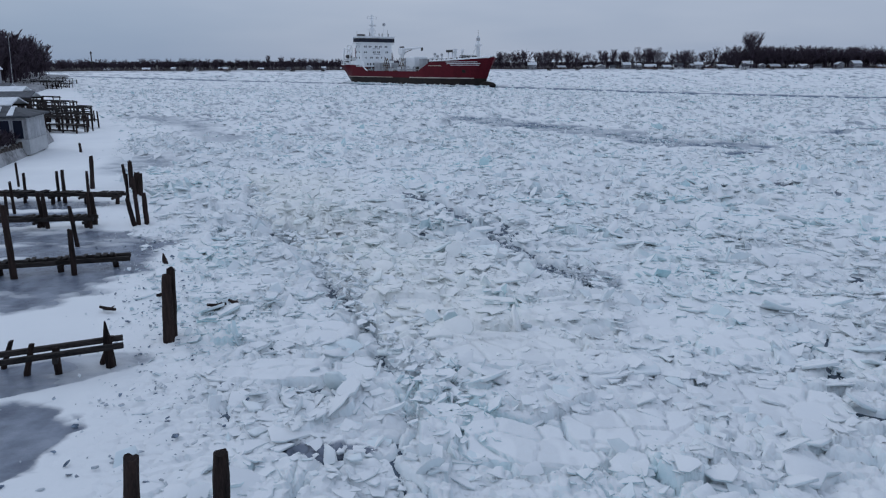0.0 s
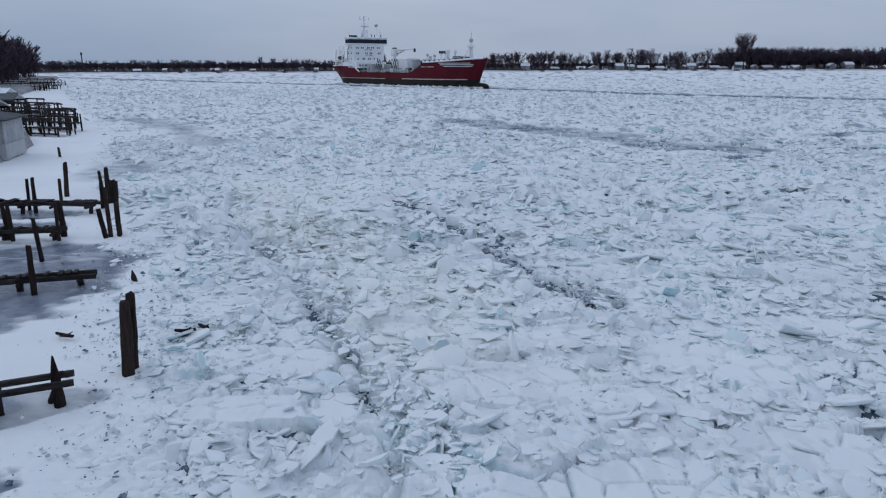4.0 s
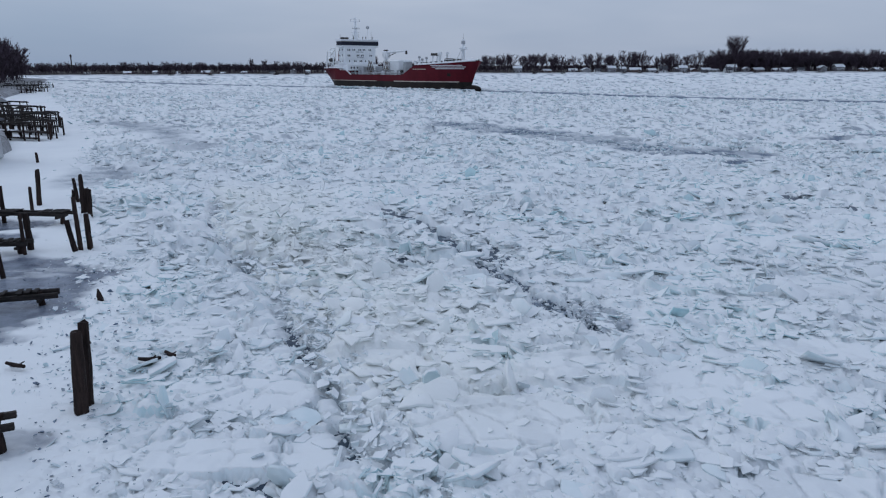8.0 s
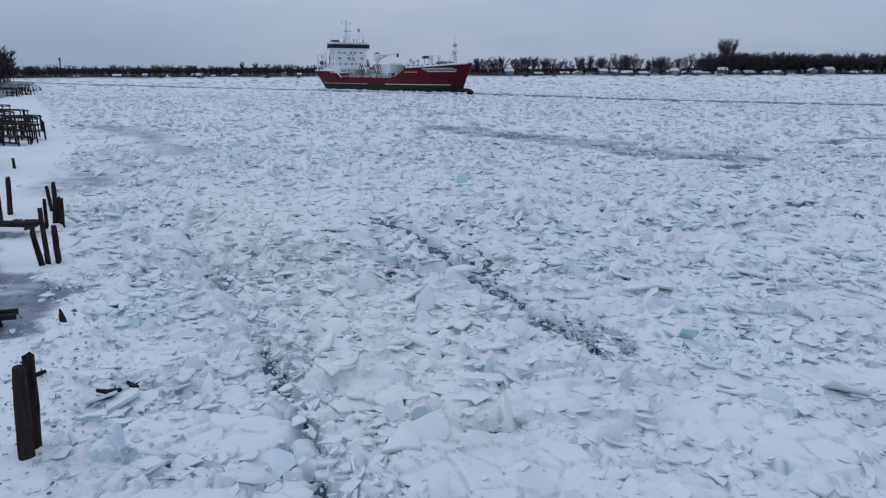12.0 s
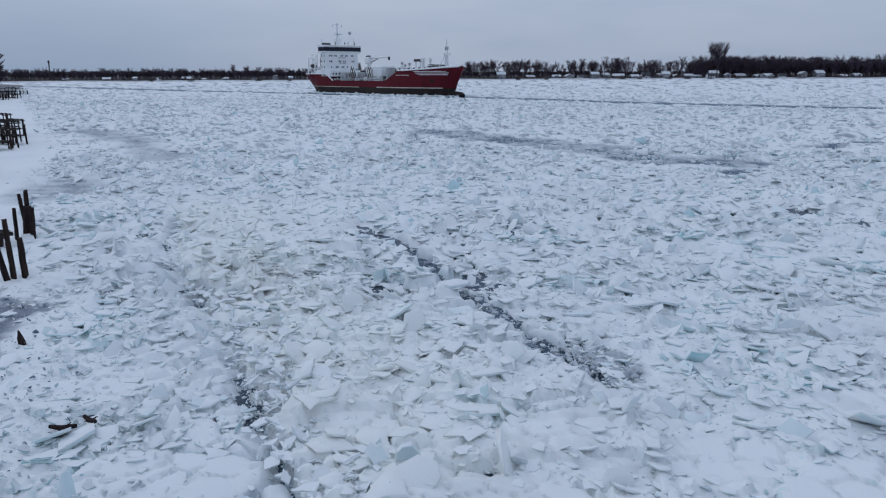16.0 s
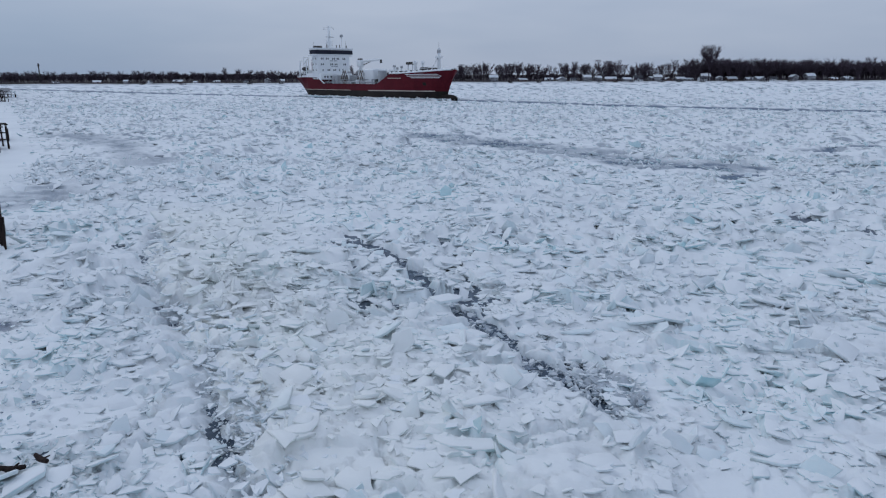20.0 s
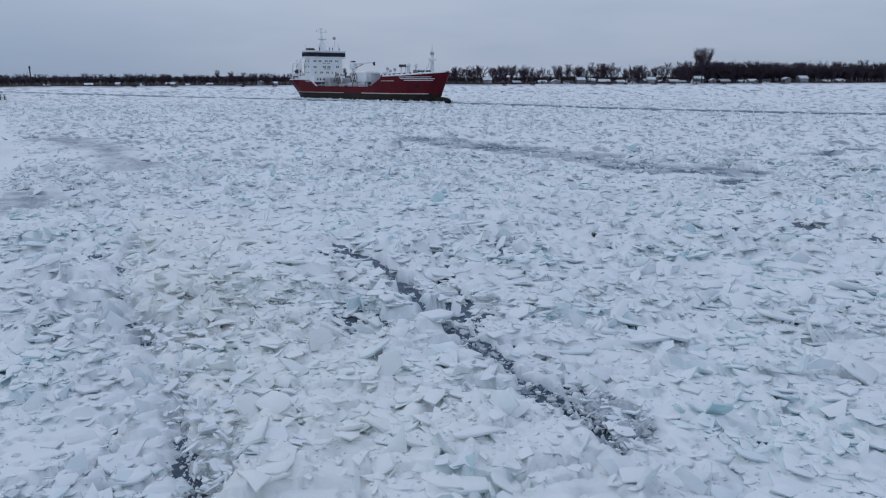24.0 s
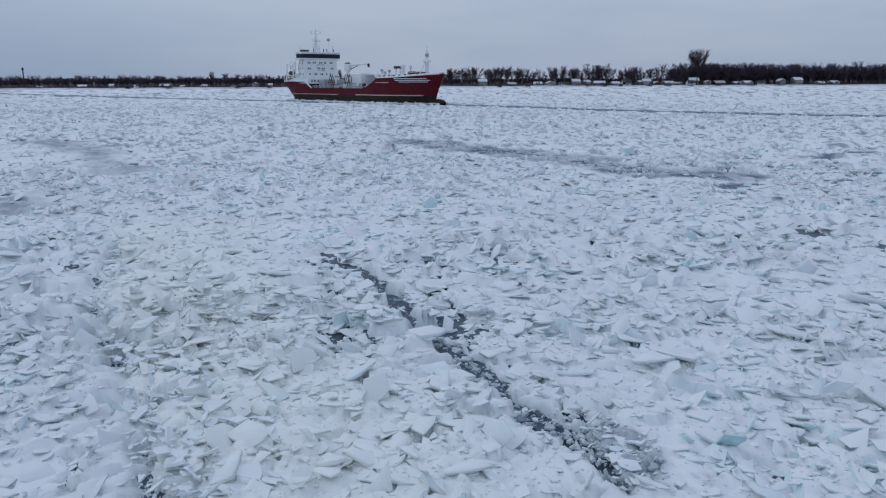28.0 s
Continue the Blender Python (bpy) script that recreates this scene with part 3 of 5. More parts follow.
def hull_bank():
    rng = np.random.default_rng(44)
    verts, faces, base = [], [], 0
    ux, uy = math.cos(radians(SHIP_TURN)), math.sin(radians(SHIP_TURN))
    for i in range(1100):
        u = rng.uniform(-44, 44)
        s = rng.choice([-1, 1])
        off = SHIP_SIZE * hull_station(u)[0] + 0.3 + abs(rng.normal(0, 1.3))
        u *= SHIP_SIZE
        v, f = slab_shape(rng, 5, False)
        size = rng.uniform(0.3, 1.1)
        m = slab_matrix(rng.uniform(0, 6), abs(rng.normal(0, 0.5)), rng.uniform(0, 6), size, size * 0.35)
        verts.append(v @ m.T + [SHIP_AT[0] + u * ux - s * off * uy, SHIP_AT[1] + u * uy + s * off * ux, 0.25 + 0.2 * rng.random()])
        faces += [tuple(q + base for q in g) for g in f]
        base += len(v)
    tagged(raw("brash_ice", np.concatenate(verts), faces, M_ICE), "broken brash ice pushed aside along the hull", "brash ice", kind="stuff")



# ---------------- docks and mooring piles ----------------
def pile(x, y, h, r=0.13, lean=(0, 0), seed=0, name="pile", parent=None, cut=0.0, tip=False):
    """A rough round timber with a worn, slanted head."""
    rng = random.Random(seed)
    bm = bmesh.new()
    rings, sides = 7, 11
    prev = None
    for i in range(rings):
        k = i / (rings - 1)
        z = -0.35 + (h + 0.35) * k
        rr = r * (1.08 - 0.14 * k) * (0.9 if i == rings - 1 else 1.0)
        if tip and k > 0.6:
            rr *= 1.0 - 0.8 * (k - 0.6) / 0.4
        ring = []
        for s in range(sides):
            a = 2 * math.pi * s / sides
            w = rr * (1 + rng.uniform(-0.10, 0.10))
            zz = z + (cut * math.cos(a) * r if i == rings - 1 else 0) + (rng.uniform(-0.5, 0.25) * r * (1 if s % 2 else 0.5) if i == rings - 1 else 0)
            ring.append(bm.verts.new((math.cos(a) * w + lean[0] * max(z, 0) / h, math.sin(a) * w + lean[1] * max(z, 0) / h, zz)))
        if prev:
            for s in range(sides):
                bm.faces.new((prev[s], prev[(s + 1) % sides], ring[(s + 1) % sides], ring[s]))
        prev = ring
    bm.faces.new(prev)
    ob = part(name, bm, M_PILE, parent, smooth=False)
    ob.location = (x, y, 0)
    return ob


def lone_pile(x, y, h, r=0.13, lean=(0, 0), seed=0, label="dark weathered mooring pile frozen into the ice", **kw):
    ob = pile(x, y, h, r, lean, seed, "mooring_post", **kw)
    return tagged(ob, label, "mooring pile", "mooring piles along the docks")


def dock(a, b, z, gap, posts, planks, label, seed=0, width=0.14, deep=0.2):
    """Two long timbers from a to b at height z, with posts, cross pieces and worn planks."""
    rng = random.Random(seed)
    a, b = Vector((*a, 0)), Vector((*b, 0))
    d = (b - a).normalized()
    nrm = Vector((-d.y, d.x, 0))
    d_len = (b - a).length
    turn = math.degrees(math.atan2(d.y, d.x))
    t = thing("dock", label, "dock", "old timber docks", at=(a.x, a.y, 0), turn=turn)
    for s in (-1, 1):
        n = max(2, int(d_len / 2.9))
        for i in range(n):
            ob = part("stringer", box((0, -width / 2, -deep), (d_len / n - 0.015, width / 2, 0), 0.012), M_BEAM, t)
            ob.location = (d_len * i / n, s * gap / 2 + rng.uniform(-0.02, 0.02), z + rng.uniform(-0.03, 0.03))
            ob.rotation_euler = (0, rng.uniform(-0.012, 0.012), rng.uniform(-0.012, 0.012))
    for k, (u, h, off, r) in enumerate(posts):
        pile(u, off, h, r, (rng.uniform(-0.08, 0.08), rng.uniform(-0.08, 0.08)), seed * 31 + k, "post", t)
        bm = box((u - 0.07, -gap / 2 - 0.22, z - deep - 0.14), (u + 0.07, gap / 2 + 0.22, z - deep - 0.002), 0.012)
        part("cross_beam", bm, M_BEAM, t)
    u = 0.1
    while u < d_len - 0.1:
        w = rng.uniform(0.13, 0.2)
        if rng.random() < planks:
            bm = box((-w / 2, -gap / 2 - rng.uniform(0.05, 0.18), 0.03), (w / 2, gap / 2 + rng.uniform(0.05, 0.18), 0.075), 0.008)
            ob = part("plank", bm, M_BEAM, t)
            ob.location = (u, 0, z)
            ob.rotation_euler = (rng.uniform(-0.04, 0.04), rng.uniform(-0.05, 0.05), rng.uniform(-0.07, 0.07))
        u += w + rng.uniform(0.05, 0.14)
    return t


dock((-37.5, 41.5), (-20.44, 40.04), 0.70, 0.7, [(1, 0.65, 0, .1), (4.2, 0.67, 0.2, .12), (8.0, 0.67, -.2, .12), (10.3, 0.65, 0.1, .1), (12.4, 0.67, -.2, .12), (14.4, 0.67, 0.2, .12), (16.6, 0.67, 0, .12)], 0.72, "long low timber dock with rotting planks on posts", 1)
dock((-36.0, 32.2), (-19.14, 33.34), 0.62, 0.6, [(2, 0.6, 0, .11), (6.5, 0.6, 0.15, .12), (11.0, 0.6, -.15, .11), (13.8, 0.6, 0.1, .11), (16.4, 0.62, -.1, .12)], 0.5, "low timber dock missing most of its planks", 2)
dock((-34.0, 19.74), (-13.99, 25.61), 0.52, 0.35, [(3, 0.5, 0, .12), (9, 0.5, 0, .12), (15.6, 0.5, 0.1, .13), (18.0, 0.52, -.1, .12), (20.2, 0.5, 0.1, .12)], 0.68, "narrow dark timber dock over grey ice", 3)
dock((-20.0, 10.0), (-9.62, 14.75), 0.80, 0.62, [(3.0, 0.75, 0, .1), (6.6, 0.8, 0, .1), (9.6, 0.8, 0.1, .1)], 0.0, "dock frame of two bare timbers without planks", 4, width=0.13, deep=0.16)
lone_pile(-10.0, 14.55, 1.38, 0.135, (-0.05, 0.05), 41, "short pile with a splintered pointed head beside a dock", tip=True)
lone_pile(-10.35, 14.75, 0.86, 0.08, (0.36, 0.05), 42, "thin leaning brace post beside a dock")
lone_pile(-12.20, 14.01, 0.92, 0.09, (0.28, 0.0), 43, "thin leaning post at a dock frame")
lone_pile(-13.15, 14.47, 0.85, 0.08, (0.36, 0.0), 40, "thin leaning post at a dock frame")
lone_pile(-8.97, 16.47, 2.25, 0.168, (0.12, 0.0), 44, "thick dark pile standing close beside another")
lone_pile(-9.03, 16.95, 2.32, 0.152, (0.14, 0.03), 45, "thick dark pile standing close beside another")
lone_pile(-5.44, 5.22, 2.50, 0.140, (0.22, 0), 46, "brown mooring pile with a rounded worn head")
lone_pile(-3.92, 5.30, 2.53, 0.140, (0.15, 0), 47, "brown mooring pile with a rounded worn head")
lone_pile(-12.60, 25.90, 0.46, 0.12, (-0.07, 0), 48, "broken pile stump sticking out of the snow", tip=True)
for k, (x, y, h, r, lx) in enumerate([(-31.20, 46.95, 1.74, .085, 0), (-27.82, 41.88, 1.74, .1, .04), (-25.86, 37.15, 1.92, .09, -.04), (-25.55, 35.90, 1.46, .085, .03), (-25.28, 41.23, 1.94, .1, .06), (-24.59, 40.65, 2.11, .115, .04),
                                      (-24.02, 42.66, 1.74, .1, .04), (-25.31, 45.96, 2.34, .15, .15), (-36.76, 67.79, 0.95, .122, -.06), (-41.80, 70.09, 0.95, .122, 0), (-22.01, 33.29, 1.91, .11, -.15), (-21.67, 33.02, 1.93, .11, -.06),
                                      (-18.16, 29.15, 1.99, .1, -.16), (-19.33, 33.06, 1.98, .085, 0), (-15.85, 24.19, 1.97, .11, .02)]):
    lone_pile(x, y, h, r, (lx, 0.03), 60 + k)
lone_pile(-18.18, 23.76, 3.07, 0.135, (-0.09, 0.1), 80, "tall dark pile leaning beside a dock")
lone_pile(-19.54, 34.00, 1.83, 0.146, (-0.04, 0), 81, "thick dark pile at the end of a dock")
for k, (x, y, h, r, lx) in enumerate([(-23.37, 47.17, 1.58, .115, -.15), (-22.65, 46.20, 1.96, .13, .08), (-22.23, 45.48, 2.02, .11, .05), (-20.50, 41.89, 1.79, .21, .2), (-20.05, 41.60, 1.75, .13, .12), (-20.98, 41.72, 1.70, .1, .06)]):
    lone_pile(x, y, h, r, (lx, 0), 90 + k, "thick black pile in a cluster at a dock's end")
lone_pile(-17.15, 33.55, 1.54, 0.13, (-.28, 0.05), 97, "leaning black pile in a cluster at a dock's end")
lone_pile(-16.75, 34.24, 1.73, 0.131, (-.01, 0), 98, "black pile in a cluster at a dock's end")
lone_pile(-17.10, 33.98, 2.63, 0.114, (-.05, 0), 99, "tall black pile in a cluster at a dock's end")


def driftwood(x, y, l, turn, seed):
    rng = random.Random(seed)
    bm = bmesh.new()
    rod((-l / 2, 0, 0.02), (-l * 0.1, rng.uniform(-.04, .04), 0.0), 0.05, 0.07, 7, bm)
    rod((-l * 0.12, 0, 0.0), (l / 2, rng.uniform(-.10, .10), 0.06), 0.07, 0.055, 7, bm)
    rod((l * 0.1, 0, 0.02), (l * 0.22, 0.16, 0.10), 0.03, 0.015, 5, bm)
    ob = part("driftwood", bm, M_PILE)
    ob.matrix_world = pose(x, y, 0.14, rng.uniform(-6, 6), rng.uniform(-8, 8), turn)
    tagged(ob, "dark broken log lying on the snow", "driftwood", "driftwood on the ice")


for k, (x, y, l, turn) in enumerate([(-8.4, 19.6, 0.75, -20), (-7.9, 20.0, 0.5, -40), (-12.2, 19.3, 0.7, -15), (-10.9, 20.9, 0.35, 30)]):
    driftwood(x, y, l, turn, 500 + k)


# ---------------- the tanker ----------------
ship = thing("ship", "red-hulled tanker with white stern bridge block ploughing through the ice", "ship", at=(*SHIP_AT, 0), turn=SHIP_TURN)
ship.scale = (SHIP_SIZE, SHIP_SIZE, 0.935)


def hull_station(u):
    """Half breadths at the keel line, water line and deck, and height of the rail, along the hull (u from -44 to 44)."""
    k = (u + 44) / 88
    deck = 8.0 * min(1, 0.80 + k * 4.0) if k < 0.05 else 8.0
    if k > 0.70:
        deck = 8.0 * math.sqrt(max(0.0, 1 - ((k - 0.70) / 0.30) ** 2.3))
    wl = 8.0 * min(1, 0.35 + k * 6.0) if k < 0.11 else 8.0
    if k > 0.62:
        wl = 8.0 * max(0.0, 1 - ((k - 0.62) / 0.36) ** 1.9)
    if u < -27:
        top = 8.4
    elif u < -23:
        top = 8.4 - 2.6 * (u + 27) / 4
    elif u < 11:
        top = 5.8
    elif u < 19:
        top = 5.8 + 4.0 * (u - 11) / 8
    else:
        top = 9.8 + 1.3 * ((u - 19) / 25) ** 1.5
    return wl, deck, top


def hull_band(name, z0, z1, mat, label, offset=0.0, span=(-44.0, 44.0), count=60, sides=(1, -1)):
    """The plating between two heights (None: the rail), both sides."""
    verts, faces = [], []
    rows = 5
    for side in sides:
        base = len(verts)
        for i in range(count):
            u = span[0] + (span[1] - span[0]) * i / (count - 1)
            wl, deck, top = hull_station(u)
            lo, hi = z0, top if z1 is None else min(z1, top)
            for j in range(rows):
                z = lo + (hi - lo) * j / (rows - 1)
                k = max(0.0, min(1.0, z / max(top, 1)))
                b = wl + (deck - wl) * k ** 1.6
                rake = 0.0
                if u > 30:
                    rake = ((u - 30) / 14) ** 2 * (4.6 * k ** 1.2 - 3.6)
                if u < -36:
                    rake = -((-36 - u) / 8) ** 2 * (3.4 * k - 1.2)
                verts.append((u + rake, side * (b + offset), z))
        for i in range(count - 1):
            for j in range(rows - 1):
                q = (base + i * rows + j, base + (i + 1) * rows + j, base + (i + 1) * rows + j + 1, base + i * rows + j + 1)
                faces.append(q if side < 0 else q[::-1])
    if offset == 0:
        half = count * rows
        for j in range(rows - 1):
            faces.append((j, j + 1, half + j + 1, half + j))
    return raw(name, verts, faces, mat, ship, label)


hull_band("lower_hull", -1.0, 3.25, M_BLACK, "black lower hull, scraped by ice")
hull_band("upper_hull", 3.25, None, M_RED, "dark red painted hull side")
for s in (1, -1):
    hull_band("stripe", 3.15, 3.4, M_RUST, "worn pale stripe above the black", 0.04, (-41, -5), 60, (s,))
for s in (1, -1):
    hull_band("stripe", 3.15, 3.5, M_RUST, "worn pale stripe above the black", 0.04, (6, 38), 60, (s,))
bm = bmesh.new()
bmesh.ops.create_uvsphere(bm, u_segments=14, v_segments=8, radius=1.0)
for v in bm.verts:
    v.co = Vector((41.2 + v.co.x * 4.6, v.co.y * 1.7, 0.7 + v.co.z * 1.5))
part("bulbous_bow", bm, M_BLACK, ship, "black bulbous bow at the waterline", smooth=True)
# decks
for name, a, b, z in (("poop_deck", -43.5, -24, 7.4), ("main_deck", -24, 16, 4.9), ("forecastle_deck", 16, 42.5, 9.2)):
    n = 14
    pts = [a + (b - a) * i / (n - 1) for i in range(n)]
    v = [(u, s * max(0.2, hull_station(u)[1] - 0.25), z) for s in (1, -1) for u in pts]
    f = [(i, n + i, n + i + 1, i + 1) for i in range(n - 1)]
    raw(name, v, f, M_GREY, ship, "snow-dusted steel deck")
# white bulwark cap at the bow, and at the slope of the poop
for s in (1, -1):
    bm = bmesh.new()
    for i in range(16):
        u0, u1 = 19 + 24.6 * i / 16, 19 + 24.6 * (i + 1) / 16
        (w0, d0, t0), (w1, d1, t1) = hull_station(u0), hull_station(u1)
        r0 = ((u0 - 30) / 14) ** 2 * 0.8 if u0 > 30 else 0
        r1 = ((u1 - 30) / 14) ** 2 * 0.8 if u1 > 30 else 0
        rod((u0 + r0, s * d0, t0 + 0.1), (u1 + r1, s * d1, t1 + 0.1), 0.34, 0.34, 5, bm)
    part("bulwark_cap", bm, M_WHITE, ship, "white bow bulwark")
    part("stern_cap", rod((-43.4, s * 7.5, 8.5), (-27.2, s * 8.05, 8.5), 0.24, None, 5), M_WHITE, ship, "white cap on the stern bulwark")
    part("poop_edge", rod((-27.4, s * 8.05, 8.5), (-22.8, s * 8.05, 5.8), 0.26, None, 5), M_WHITE, ship)
    bm = bmesh.new()
    for i in range(46):
        u = -22 + 32 * i / 45
        rod((u, s * 7.9, 5.7), (u, s * 7.9, 6.7), 0.05, None, 4, bm)
    for z in (6.2, 6.7):
        rod((-22, s * 7.9, z), (10, s * 7.9, z), 0.05, None, 4, bm)
    part("railing", bm, M_GREY, ship)
    bm = bmesh.new()
    for i in range(14):
        u = -43 + 15 * i / 13
        rod((u, s * 7.6, 8.3), (u, s * 7.6, 9.4), 0.05, None, 4, bm)
    rod((-43, s * 7.6, 9.4), (-28, s * 7.6, 9.4), 0.06, None, 4, bm)
    part("stern_railing", bm, M_WHITE, ship)
# white bars on the bow: worn lettering and stripes
for k, (u0, u1, z) in enumerate([(27, 40, 9.3), (27.5, 41, 8.7), (29, 40.5, 8.1)]):
    for s in (1, -1):
        hull_band("bow_stripe", z, z + 0.24, M_WHITE, "worn white stripe on the bow", 0.06, (u0, u1), 14, (s,))
for k in range(7):
    for s in (1, -1):
        hull_band("name_mark", 7.85, 8.2, M_RUST, "", 0.06, (17.6 + k * 1.0, 18.3 + k * 1.0), 3, (s,))
# no hollow here: black patches on the plating paint the recess's shade
for s in (1, -1):
    hull_band("anchor_pocket", 5.4, 6.5, M_BLACK, "flat black patch for the shade in the anchor recess", 0.05, (33.4, 34.8), 5, (s,))
# bridge block
part("accommodation", box((-31.2, -8.0, 7.4), (-27, 8.0, 17.6), 0.12), M_WHITE, ship, "white accommodation block of four storeys")
part("accommodation_base", box((-35.5, -7.8, 7.4), (-25.2, 7.8, 10.0), 0.1), M_WHITE, ship)
part("bridge", box((-31.0, -9.2, 17.6), (-26.6, 9.2, 20.2), 0.1), M_WHITE, ship, "white navigation bridge with wings")
bridge_glazing = part("bridge_glazing", box((-30.8, -9.26, 18.1), (-26.5, 9.26, 19.8)), M_BRIDGE, ship, "dark band of bridge windows")
for k in range(13):
    y = -8.2 + 16.4 * k / 12
    part("mullion", box((-26.52, y - 0.05, 18.3), (-26.45, y + 0.05, 19.7)), M_DARK, bridge_glazing)
part("bridge_roof", box((-31.4, -9.5, 20.2), (-26.2, 9.5, 20.65), 0.08), M_WHITE, ship)
part("bridge_wing", box((-30.8, -10.0, 17.3), (-28, 10.0, 17.75), 0.08), M_WHITE, ship)
pane_box = None
for z, ys in ((16.2, (-6.2, -5.4, -3.7, -2.9, -0.6, 0.2, 1.6, 2.4, 4.6, 5.4)), (13.8, (-6.2, -5.4, -1.6, -0.8, 0.6, 1.4, 5.0, 5.8)), (11.4, (-5.6, -3.1, -2.3, -0.2, 0.6, 2.6, 4.4))):
    for y in ys:
        if pane_box is None:
            pane_box = part("window", box((-0.03, -0.24, -0.38), (0.05, 0.24, 0.38), 0.02), M_GLASS, ship)
            pane_box.location = (-27, y, z)
        else:
            o = pane_box.copy()
            scene.collection.objects.link(o)
            o.location = (-27, y, z)
for z in (16.2, 13.8, 11.4):
    for u in (-30.4, -28.4):
        for s in (1, -1):
            o = pane_box.copy()
            scene.collection.objects.link(o)
            o.location = (u, s * 8.0, z)
            o.rotation_euler = (0, 0, radians(90))
for k, (y0, y1, z) in enumerate([(-2.1, -0.4, 15.1), (0.1, 1.7, 15.1), (-1.5, -0.5, 12.75), (-0.2, 1.7, 12.75), (-1.4, 1.6, 9.3), (3.2, 4.6, 9.3)]):
    part("lettering_bar", box((-27.0, y0, z), (-26.94, y1, z + 0.42)), M_GREY, ship)
for k, y in enumerate((-6, -4.6, -3, -1.5, 0, 1.5, 3, 4.6, 6)):
    part("port_light", box((-25.24, y - 0.3, 8.2), (-25.15, y + 0.3, 9.0), 0.02), M_GLASS, ship)
# masts and antennas on the bridge roof
mast = part("mast", rod((-30, 0, 20.6), (-30, 0, 30.2), 0.75, 0.28, 8), M_WHITE, ship, "white lattice mast with radar bars")
for z, w in ((23.8, 2.3), (26.0, 1.8), (28.4, 2.6), (29.5, 1.7)):
    part("yard", rod((-30, -w, z), (-30, w, z), 0.11, None, 5), M_WHITE, mast)
part("radar", box((-29.6, -1.9, 25.2), (-29.3, 1.9, 25.5), 0.05), M_GREY, mast)
for s in (1, -1):
    part("mast_leg", rod((-30, s * 1.8, 20.6), (-30, 0, 25.6), 0.16, 0.12, 6), M_WHITE, mast)
    part("yard_lamp", rod((-30, s * 2.3, 28.4), (-30, s * 2.3, 29.4), 0.12, None, 5), M_GREY, mast)
dome_pole = part("antenna_pole", rod((-29, 5.6, 20.6), (-29, 5.6, 25.6), 0.12, None, 6), M_WHITE, ship)
bm = bmesh.new()
bmesh.ops.create_icosphere(bm, subdivisions=2, radius=0.75)
for v in bm.verts:
    v.co += Vector((-29, 5.6, 26.0))
part("antenna_dome", bm, M_GREY, dome_pole, "grey antenna dome")
# black searchlights, as plain drums
for y in (-7.2, -6.2, -5.2, -4.4):
    part("life_raft", rod((-30.5, y, 21.2), (-29.3, y, 21.2), 0.42, None, 8), M_DARK, ship, "black drum-shaped searchlight on the bridge roof")
for y in (-2.2, 2.6, 4.2, 7.6):
    part("roof_lamp", rod((-28.5, y, 20.6), (-28.5, y, 22.0), 0.12, 0.22, 6), M_DARK, ship)
# funnel and stern gear
part("funnel", box((-40.5, -2.4, 9.5), (-37.0, 2.4, 16.2), 0.5), M_RED, ship, "red funnel casing behind the bridge")
part("funnel_top", box((-40.2, -2.0, 16.2), (-37.3, 2.0, 17.0), 0.2), M_DARK, ship)
for s in (1, -1):
    davit = part("davit", rod((-42.6, s * 6.9, 8), (-41.6, s * 6.9, 15.6), 0.3, None, 5), M_WHITE, ship, "white boat davit frame")
    part("davit_arm", rod((-41.6, s * 6.9, 15.6), (-37.0, s * 6.9, 15.4), 0.28, None, 5), M_WHITE, davit)
    part("davit_leg", rod((-37.4, s * 6.9, 8), (-37.0, s * 6.9, 15.4), 0.28, None, 5), M_WHITE, davit)
    for z in (10.2, 13.0):
        part("davit_rail", rod((-42.3, s * 6.9, z), (-37.2, s * 6.9, z), 0.16, None, 5), M_WHITE, davit)
    bm = bmesh.new()
    bmesh.ops.create_uvsphere(bm, u_segments=12, v_segments=6, radius=1.0)
    for v in bm.verts:
        v.co = Vector((-39.6 + v.co.x * 2.2, s * 6.0 + v.co.y * 0.9, 12.0 + v.co.z * 0.9))
    part("lifeboat", bm, M_DARK, ship, "dark covered lifeboat")
# cargo deck: pipes, gantries, crane, houses
for y, r in ((-3.2, 0.3), (-1.6, 0.4), (0, 0.35), (1.6, 0.4), (3.2, 0.3)):
    part("pipe", rod((-23, y, 6.0 + r), (18, y, 6.0 + r), r, None, 8), M_GREY, ship, "grey cargo pipe along the deck")
for u in (-20, -15, -10, -5, 0, 5, 10, 15):
    bm = bmesh.new()
    box((u - 0.2, -5.5, 4.9), (u + 0.2, -5.0, 7.6), bm=bm)
    box((u - 0.2, 5.0, 4.9), (u + 0.2, 5.5, 7.6), bm=bm)
    box((u - 0.2, -5.5, 7.3), (u + 0.2, 5.5, 7.6), bm=bm)
    part("pipe_rack", bm, M_GREY, ship)
part("catwalk", box((-24, -0.7, 8.2), (16, 0.7, 8.4)), M_GREY, ship, "raised walkway over the pipes")
crane = part("crane", rod((-9, 0, 4.9), (-9, 0, 13.2), 0.85, 0.7, 10), M_WHITE, ship, "white hose crane amidships")
part("crane_house", box((-10.2, -1.1, 12.6), (-7.8, 1.1, 15.4), 0.15), M_WHITE, crane)
part("boom", rod((-9, 0, 14.8), (1.5, 2.0, 15.4), 0.5, 0.3, 6), M_WHITE, crane)
part("boom_hinge", box((-10.0, -0.7, 14.4), (-8.2, 0.7, 16.0), 0.2), M_DARK, crane, "dark hinge at the foot of the boom")
part("boom_head", box((1.1, 1.7, 14.0), (1.8, 2.4, 15.4), 0.1), M_DARK, crane)
